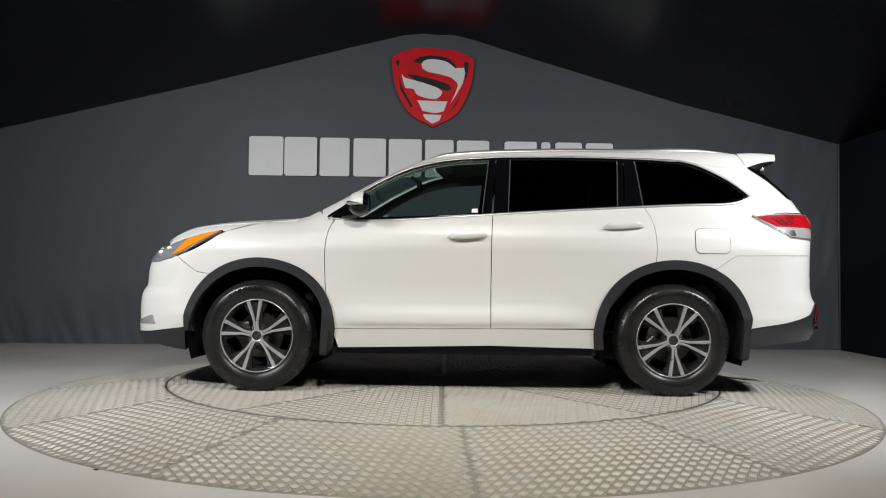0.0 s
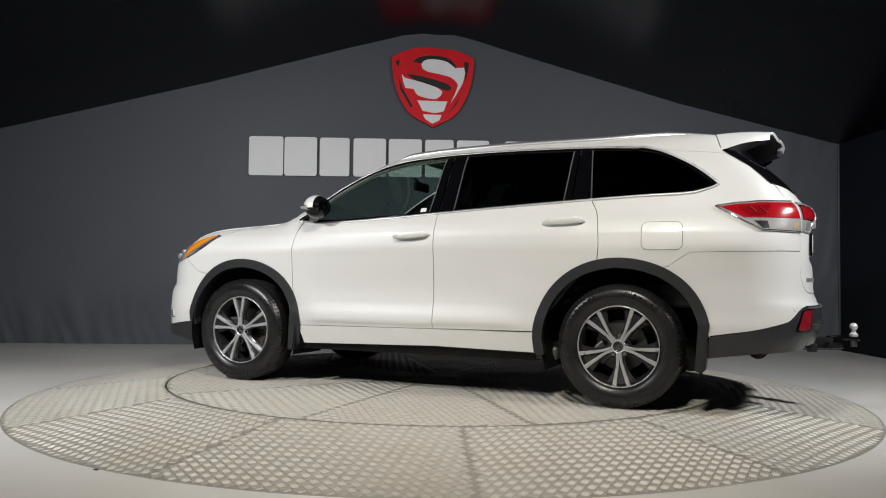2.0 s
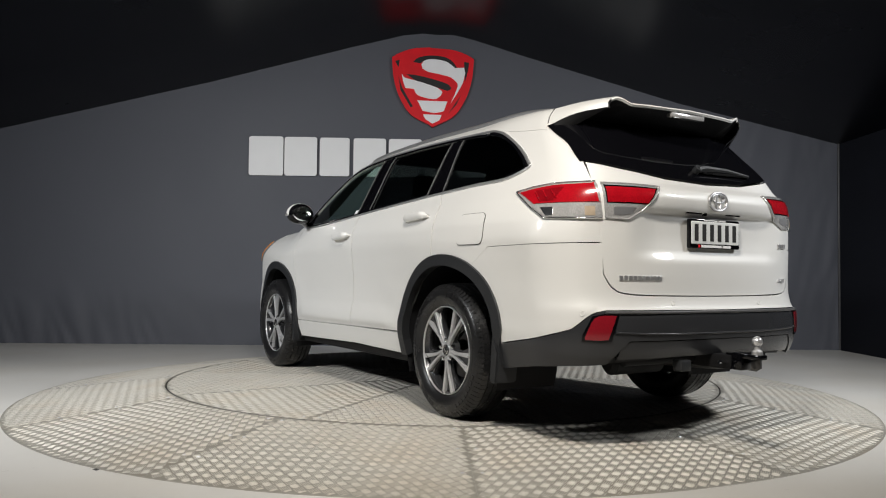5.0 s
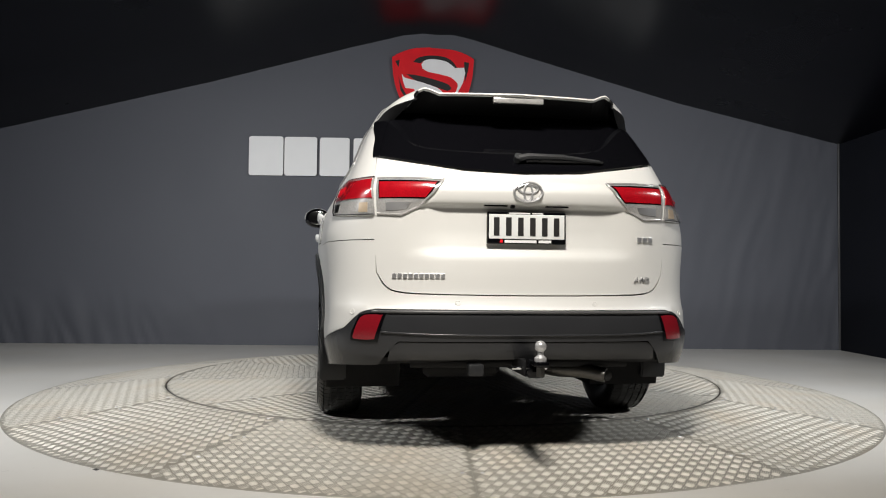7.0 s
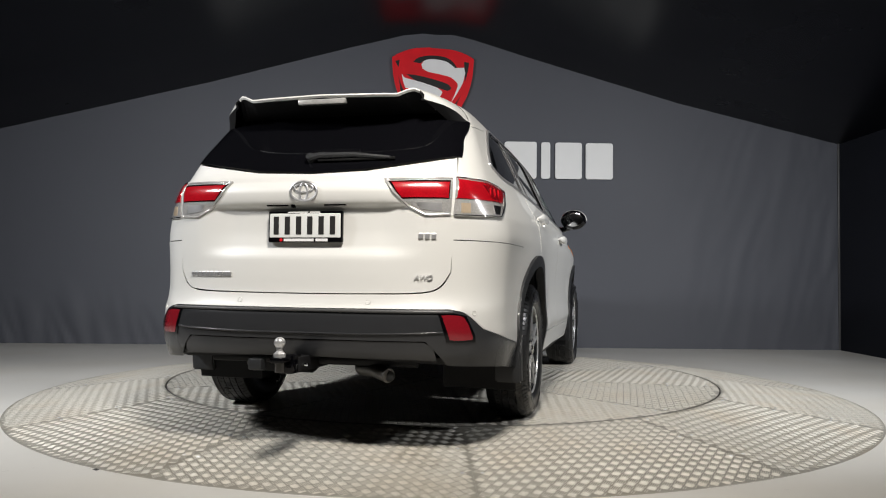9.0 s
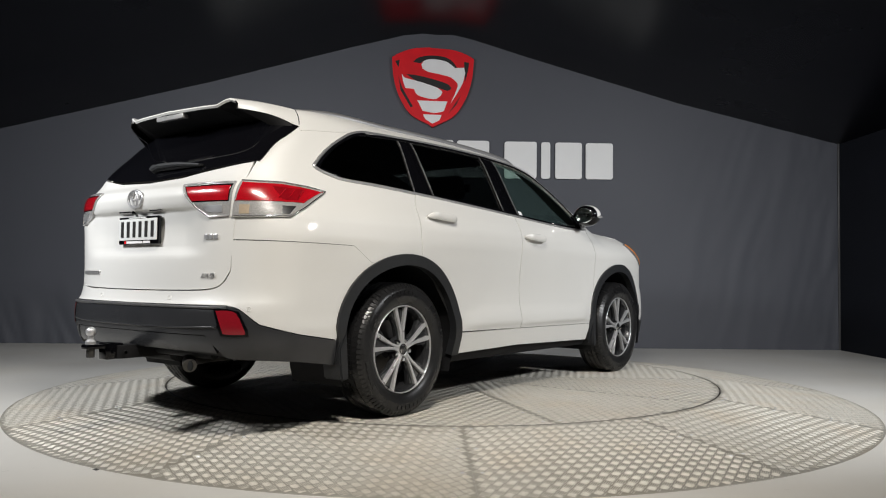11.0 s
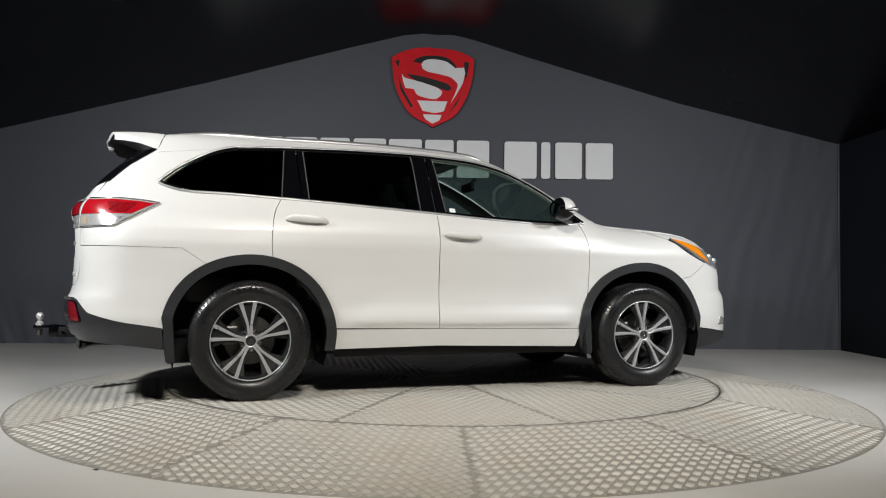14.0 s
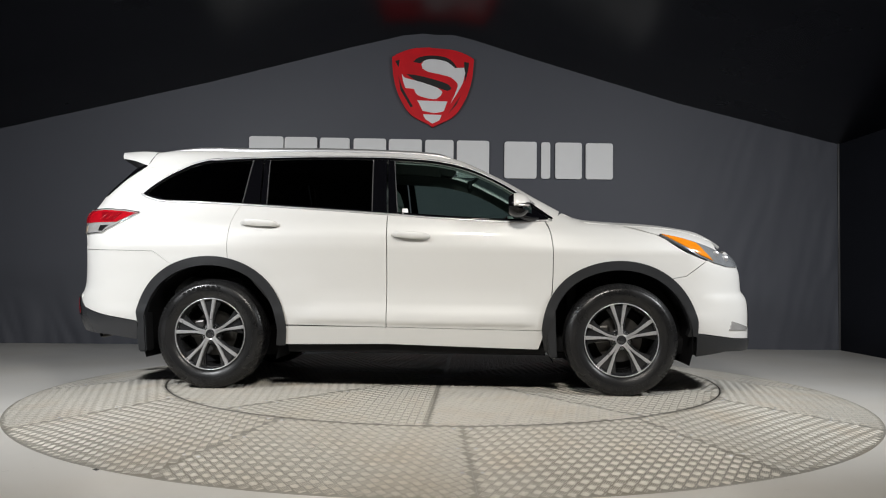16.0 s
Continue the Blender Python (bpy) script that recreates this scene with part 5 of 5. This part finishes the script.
def tail_fittings():
    # spoiler: carries the roof on, with a cheek down to each rear pillar
    n, m, wide, half = 40, 8, 0.592, 0.482
    tip = spline([0.0, 0.5, 0.8, 0.93, 1.0], [-2.318, -2.306, -2.280, -2.258, -2.238])
    lift = spline([0.0, 0.5, 0.78, 0.90, 0.96, 1.0], [1.667, 1.664, 1.664, 1.688, 1.694, 1.684])
    verts, faces, rows, under = [], [], [], []
    for i in range(n + 1):
        u = -1 + 2 * i / n
        y0, y1 = wide * u, half * u
        x0, _, z0 = cast("t", [(-1.930, y0)], 0.003)[0]
        xt, zt = float(tip(abs(u))), float(lift(abs(u)))
        row = [(x0 + (xt - x0) * k / m, y0 + (y1 - y0) * k / m, z0 + (zt - z0) * k / m + 0.008 * math.sin(math.pi * k / m)) for k in range(m + 1)]
        row.append((xt - 0.004, y1, zt - 0.007))
        row.append((xt + 0.006, y1, zt - 0.016))
        under.append([(xt + 0.006 + (-2.03 - xt) * k / 4, y1 + (0.97 * y0 - y1) * 0.8 * k / 4, zt - 0.016 - (zt - 1.592) * k / 4) for k in range(5)])
        rows.append(row)
    w = len(rows[0])
    for r in rows:
        verts += r
    for i in range(n):
        for k in range(w - 1):
            a = i * w + k
            faces.append((a, a + w, a + w + 1, a + 1))
    uv, uf = [p for r in under for p in r], []
    for i in range(n):
        for k in range(4):
            q = i * 5 + k
            uf.append((q, q + 5, q + 6, q + 1))
    low = soft([(-1.968, 0.668, 1.568), (-2.03, 0.648, 1.588), (-2.08, 0.626, 1.606), (-2.155, 0.582, 1.624), (-2.236, half + 0.018, 1.640)], 4)
    low = [low[round(k * (len(low) - 1) / m)] for k in range(m + 1)]
    fins = []
    for e, s in ((0, -1), (n, 1)):
        fv, ff = [], []
        for k in range(m + 1):
            a, c = Vector(rows[e][k]), Vector((low[k][0], low[k][1] * s, low[k][2]))
            for q in range(5):
                u = q / 4
                p = a.lerp(c, u)
                p.y += s * 0.012 * math.sin(math.pi * u)
                fv.append(p)
        for k in range(m):
            for q in range(4):
                t = k * 5 + q
                ff.append((t, t + 1, t + 6, t + 5) if s > 0 else (t, t + 5, t + 6, t + 1))
        base = len(verts)
        verts += [tuple(p) for p in fv]
        faces += [tuple(base + t for t in f) for f in ff]
        fins.append(([(p.x, p.y - 0.012 * s, p.z - 0.004) for p in fv], [f[::-1] for f in ff], [fv[q] for q in range(5)]))
    sp = mk("spoiler", verts, faces, PAINT, CAR, "white roof spoiler", place=SHIFT)
    mk("spoiler_underside", uv, uf, UNDER, sp, "black spoiler underside", smooth=False)
    sp.data.set_sharp_from_angle(angle=radians(40))
    for fv, ff, seam in fins:
        mk("spoiler_fin", fv, ff, UNDER, sp, "gloss black spoiler fin")
        part("spoiler_seam", tube([p for p in seam], 0.0028, 6), GALV, sp, "dark panel gap")
    # black cheeks close the space between the spoiler and the fins
    foot = cast("r", [tuple(q) for q in np.linspace(from_side("r", [(-1.972, 1.562)])[0], rear_yz([(0.585, 1.56)])[0], m + 1)], 0.004)
    for s in (1, -1):
        cv = [(q[0], q[1] * s, q[2] - 0.002) for q in low] + [(q[0], q[1] * s, q[2]) for q in foot]
        cf = [(k, k + 1, m + 2 + k, m + 1 + k) if s > 0 else (k, m + 1 + k, m + 2 + k, k + 1) for k in range(m)]
        mk("spoiler_cheek", cv, cf, UNDER, sp, "gloss black spoiler cheek")
    b = box(-2.308, -2.27, -0.125, 0.125, 1.622, 1.650, 0.006)
    part("brake_light", b, CLEAR, sp, "clear high brake light", True)
    # wiper
    def on_glass(y, z, o):
        p = cast("r", rear_yz([(y, z)]), o)[0]
        return Vector(p)
    b = tube([on_glass(0.02, 1.332, 0.022), on_glass(-0.03, 1.340, 0.026), on_glass(-0.2, 1.340, 0.026), on_glass(-0.38, 1.328, 0.020)], [0.018, 0.017, 0.013, 0.008], 8)
    tube([on_glass(0.02, 1.335, 0.0), on_glass(0.02, 1.335, 0.035)], 0.02, 10, b)
    part("rear_wiper", b, PLASTIC, GATE, "black rear wiper", True)
    b = tube([on_glass(-0.02, 1.325, 0.014), on_glass(-0.2, 1.326, 0.014), on_glass(-0.40, 1.33, 0.014)], 0.006, 6)
    part("wiper_blade", b, RUBBER, GATE, "", True)
    # emblem: plain oval ring and oval
    def oval(cy, cz, ry, rz, r, x):
        pts = [(x, cy + ry * math.cos(a), cz + rz * math.sin(a)) for a in [2 * math.pi * k / 40 for k in range(41)]]
        return tube(pts, r, 8)
    part("emblem_ring", oval(0, 1.172, 0.066, 0.045, 0.0065, -2.497), ALUSATIN, GATE, "chrome oval badge", True)
    part("emblem_oval", oval(0, 1.170, 0.020, 0.040, 0.0055, -2.497), ALUSATIN, GATE, "", True)
    part("emblem_oval", oval(0, 1.187, 0.046, 0.020, 0.005, -2.497), ALUSATIN, GATE, "", True)
    b = ball((-2.491, 0, 1.172), (0.004, 0.058, 0.038))
    part("emblem_field", b, PAINT, GATE, "", True)
    # garnish lip and catch over the plate
    for y0, y1 in ((0.09, 0.20), (-0.20, -0.09)):
        part("plate_lamp", box(-2.472, -2.44, y0, y1, 1.106, 1.114, 0.002), GLOSSBLACK, GATE)
    part("camera_eye", box(-2.474, -2.44, 0.055, 0.075, 1.098, 1.116, 0.004), GLOSSBLACK, GATE)
    # number plate in a black surround, its writing as bars
    surround = part("plate_surround", box(-2.478, -2.455, -0.186, 0.186, 0.935, 1.082, 0.006), GLOSSBLACK, GATE, "black number plate surround", True)
    part("number_plate", box(-2.4815, -2.47, -0.178, 0.178, 0.957, 1.070, 0.003), PLATEWHITE, surround, "white number plate")
    for k in range(6):
        y = 0.143 - k * 0.0565
        part("plate_bar", box(-2.4835, -2.478, y - 0.013, y + 0.013, 0.972, 1.056, 0.0), SIGNBLACK, surround)
    for y, w in ((0.03, 0.075), (-0.085, 0.03)):
        part("surround_bar", box(-2.4800, -2.475, y - w, y + w, 0.940, 0.9525), WHITE, surround)
    part("surround_mark", box(-2.4800, -2.475, 0.113, 0.127, 0.939, 0.9535, 0.002), SIGNRED, surround)
    for y, w in ((0.035, 0.05), (-0.05, 0.026)):
        part("surround_bar", box(-2.4800, -2.475, y - w, y + w, 1.0725, 1.0785), PLATEWHITE, surround)
    # chrome model bars and trim letters
    def badge(y0, y1, z, h, count, name="badge_bar"):
        step = (y1 - y0) / count
        for k in range(count):
            yc = y0 + step * (k + 0.5)
            p = cast("r", rear_yz([(yc, z)]), 0.003)[0]
            nb = box(-0.004, 0.004, -abs(step) * 0.40, abs(step) * 0.40, -h / 2, h / 2, 0.002)
            bmesh.ops.transform(nb, matrix=Matrix.Translation(p) @ Matrix.Rotation(-math.atan(1.44 * yc ** 3), 4, "Z"), verts=nb.verts)
            part(name, nb, ALUSATIN, GATE)
    badge(0.615, 0.375, 0.785, 0.022, 10)
    badge(-0.54, -0.625, 0.965, 0.024, 3)
    cu = bpy.data.curves.new("drive_badge", "FONT")
    cu.body, cu.size, cu.extrude, cu.shear, cu.align_x = "AWD", 0.034, 0.003, 0.3, "CENTER"
    cu.materials.append(MACHINED)
    ob = new("drive_badge", cu)
    ob.parent = GATE
    p = cast("r", rear_yz([(-0.565, 0.765)]), 0.004)[0]
    ob.matrix_basis = Matrix.Translation(p) @ Matrix.Rotation(math.atan(1.44 * 0.565 ** 3), 4, "Z") @ Matrix.Rotation(radians(-90), 4, "Z") @ Matrix.Rotation(radians(90), 4, "X")
    # parking sensors
    for y, z in ((0.32, 0.663), (-0.32, 0.663), (0.79, 0.618), (-0.79, 0.618)):
        p = cast("r", rear_yz([(y, z)]), 0.001)[0]
        nr = gradient(np.array([p]))[0]
        b = lathe([(0.0125, -0.002), (0.0125, 0.001), (0.0105, 0.002), (0.0095, 0.0), (0.0005, 0.0)], 16)
        m = Vector(nr).to_track_quat("Y", "Z").to_matrix().to_4x4()
        bmesh.ops.transform(b, matrix=Matrix.Translation(p) @ m, verts=b.verts)
        part("parking_sensor", b, PAINT, CAR, "", True, SHIFT)
    # tow bar
    tow = new("tow_bar")
    tow.parent = CAR
    tow.matrix_basis = SHIFT
    part("receiver", box(-2.60, -2.2, -0.04, 0.04, 0.345, 0.415, 0.006), UNDER, tow, "black receiver tube", True)
    part("tongue", box(-2.755, -2.56, -0.030, 0.030, 0.402, 0.426, 0.006), GLOSSBLACK, tow, "black tow tongue", True)
    part("drop_block", box(-2.66, -2.60, -0.036, 0.036, 0.345, 0.43, 0.008), GLOSSBLACK, tow, "", True)
    b = ball((-2.72, 0, 0.488), (0.025, 0.025, 0.025), 24, 16)
    tube([(-2.72, 0, 0.425), (-2.72, 0, 0.44), (-2.72, 0, 0.452), (-2.72, 0, 0.47)], [0.026, 0.026, 0.014, 0.013], 16, b)
    part("tow_ball", b, MACHINED, tow, "chrome tow ball", True)
    part("ball_nut", tube([(-2.72, 0, 0.36), (-2.72, 0, 0.40)], 0.02, 6), STEEL, tow)
    part("hitch_pin", tube([(-2.57, 0.09, 0.38), (-2.57, -0.07, 0.38)], 0.008, 8), CHROME, tow)
    part("trailer_socket", box(-2.50, -2.44, 0.20, 0.27, 0.335, 0.39, 0.008), PLASTIC, tow, "grey trailer socket", True)
    part("cross_beam", tube([(-2.36, -0.52, 0.385), (-2.36, 0.52, 0.385)], 0.026, 12), UNDER, tow, "", True)
    # exhaust: silencer lying across, pipe curling out beside it
    b = tube(soft([(-1.9, -0.12, 0.33), (-2.1, -0.16, 0.335), (-2.27, -0.22, 0.335), (-2.36, -0.31, 0.340), (-2.42, -0.40, 0.325)], 4), 0.034, 14)
    part("tailpipe", b, STEEL, CAR, "dull steel tailpipe", True, SHIFT)
    part("pipe_mouth", ball((-2.422, -0.405, 0.324), (0.008, 0.026, 0.026)), GALV, CAR, "", True, SHIFT)
    b = tube([(-2.16, 0.06, 0.352), (-2.16, 0.085, 0.352), (-2.16, 0.41, 0.352), (-2.16, 0.435, 0.352)], [0.04, 0.062, 0.062, 0.04], 18)
    part("muffler", b, UNDER, CAR, "dark silencer", True, SHIFT)
    for s in (1, -1):
        part("lower_arm", tube([(-1.42, 0.70 * s, 0.33), (-1.50, 0.40 * s, 0.35), (-1.55, 0.18 * s, 0.37)], [0.028, 0.035, 0.03], 10), STEEL, CAR, "", True, SHIFT)
        part("damper", tube([(-1.55, 0.60 * s, 0.30), (-1.50, 0.56 * s, 0.62)], 0.028, 10), UNDER, CAR, "", True, SHIFT)


tail_fittings()


def underside_and_cabin():
    part("floor_pan", box(-0.95, 2.05, -0.62, 0.62, 0.25, 0.38, 0.03), UNDER, CAR, "", True, SHIFT)
    part("rear_floor", box(-2.33, -0.9, -0.56, 0.56, 0.385, 0.43, 0.02), UNDER, CAR, "", True, SHIFT)
    part("floor_side", box(-0.84, 0.84, -0.84, 0.84, 0.285, 0.36, 0.02), UNDER, CAR, "", True, SHIFT)
    for s in (1, -1):
        part("shield_panel", box(-0.40, -0.17, min(0.66 * s, 0.80 * s), max(0.66 * s, 0.80 * s), 0.262, 0.292, 0.006), SHIELDPAN, CAR, "dusty beige underbody panel", True, SHIFT)
    part("fuel_tank", box(-0.95, -0.35, -0.35, 0.65, 0.235, 0.33, 0.03), SATIN, CAR, "", True, SHIFT)
    part("exhaust_pipe", tube([(0.8, -0.1, 0.26), (0.0, -0.12, 0.25), (-1.0, -0.2, 0.26), (-2.0, -0.2, 0.33)], 0.028, 10), STEEL, CAR, "", True, SHIFT)
    for x in (1.395, -1.395):
        part("axle", tube([(x, -0.72, 0.37), (x, -0.3, 0.36), (x, 0.3, 0.36), (x, 0.72, 0.37)], [0.03, 0.05, 0.05, 0.03], 12), UNDER, CAR, "", True, SHIFT)
    part("rear_bulkhead", box(-2.3, -2.22, -0.7, 0.7, 0.42, 1.2, 0.02), UNDER, CAR, "", True, SHIFT)
    part("front_bulkhead", box(1.05, 1.12, -0.7, 0.7, 0.3, 1.12, 0.02), UNDER, CAR, "", True, SHIFT)
    # cabin
    part("cabin_floor", box(-2.2, 1.05, -0.5, 0.5, 0.435, 0.47, 0.01), CABIN, CAR, "", False, SHIFT)
    for s in (1, -1):
        part("door_card", box(-0.80, 0.80, min(0.80 * s, 0.85 * s), max(0.80 * s, 0.85 * s), 0.42, 1.15, 0.02), CABIN, CAR, "", True, SHIFT)
    b = box(0.62, 1.08, -0.74, 0.74, 0.72, 1.13, 0.07, 4)
    part("dashboard", b, CABIN, CAR, "dark dashboard", True, SHIFT)
    single("headliner", "t", [(0.1, 0.5), (-1.9, 0.47), (-1.9, -0.47), (0.1, -0.5)], CABINLIGHT, CAR, off=-0.035, grid=0.1, thick=0.01)
    def seat(x, y, w, rake, name="front_seat", head=True, h=0.62):
        b = box(x - 0.25, x + 0.25, y - w / 2, y + w / 2, 0.60, 0.76, 0.05, 3)
        k = bmesh.new()
        box(-0.06, 0.08, -w / 2, w / 2, 0.0, h, 0.045, 3, k)
        if head:
            for hy in ((0,) if w < 0.7 else (-0.42, 0, 0.42)):
                box(-0.045, 0.045, hy - 0.13, hy + 0.13, h + 0.05, h + 0.22, 0.035, 3, k)
                box(-0.01, 0.01, hy - 0.05, hy + 0.05, h - 0.02, h + 0.08, 0.0, 1, k)
        bmesh.ops.transform(k, matrix=Matrix.Translation((x - 0.25, y, 0.70)) @ Matrix.Rotation(radians(-rake), 4, "Y"), verts=k.verts)
        me = bpy.data.meshes.new("tmp")
        k.to_mesh(me)
        k.free()
        b.from_mesh(me)
        bpy.data.meshes.remove(me)
        part(name, b, CABIN, CAR, "dark grey seat", True, SHIFT)
    seat(0.20, 0.38, 0.52, 18)
    seat(0.20, -0.38, 0.52, 18)
    seat(-0.75, 0.0, 1.34, 20, "rear_bench", True, 0.58)
    seat(-1.55, 0.0, 1.20, 16, "third_row_bench", True, 0.52)
    ring = [(0.56 + 0.07 * math.sin(a), -0.38 + 0.185 * math.cos(a), 1.03 + 0.165 * math.sin(a)) for a in [2 * math.pi * k / 32 for k in range(33)]]
    b = tube(ring, 0.015, 8)
    tube([(0.55, -0.55, 1.03), (0.58, -0.38, 1.02), (0.55, -0.21, 1.03)], 0.018, 8, b)
    tube([(0.57, -0.38, 1.02), (0.75, -0.38, 0.98)], 0.035, 8, b)
    part("steering_wheel", b, UNDER, CAR, "black steering wheel", True, SHIFT)
    b = box(0.335, 0.37, -0.12, 0.12, 1.46, 1.53, 0.015, 3)
    tube([(0.36, 0, 1.52), (0.42, 0, 1.57)], 0.012, 8, b)
    part("inside_mirror", b, UNDER, CAR, "black inside mirror", True, SHIFT)


underside_and_cabin()


# a small steel lug that pins the ramp's edge to the floor
for bearing in (-121.0,):
    a = radians(bearing)
    b = box(-0.008, 0.008, -0.014, 0.014, 0.0, 0.004, 0.0015)
    tube([(0.0, 0.004, 0.003), (0.0, 0.004, 0.007)], 0.004, 6, b)
    tagged(part("floor_lug", b, STEEL, place=Matrix.Translation((3.05 * math.cos(a), 3.05 * math.sin(a), FLOOR_Z)) @ Matrix.Rotation(a, 4, "Z")), "small dark steel lug on the floor at the ramp", "fixing")


# ---- what moves: the disc and the car on it turn together ----
def motions():
    turn = [(0.0, 178.93), (0.5, 173.75), (1.0, 168.0), (1.5, 162.2), (2.0, 156.55), (2.5, 150.65), (3.0, 144.85), (3.5, 139.15), (4.0, 133.15), (6.5, 104.5), (7.0, 98.6), (7.5, 93.1), (8.0, 87.4), (8.5, 81.6), (9.0, 76.0), (11.5, 46.7), (12.0, 41.0), (12.5, 35.0), (13.0, 29.4), (13.5, 23.95), (14.0, 18.2), (14.5, 12.7), (15.0, 7.5), (15.5, 1.95), (16.0, -3.44)]
    rows = [(t, pose(0, 0, 0, 0, 0, a)) for t, a in turn]
    walk(CAR, rows)
    walk(DISC, [(t, pose(0, 0, 0, 0, 0, a - 178.93)) for t, a in turn])


motions()
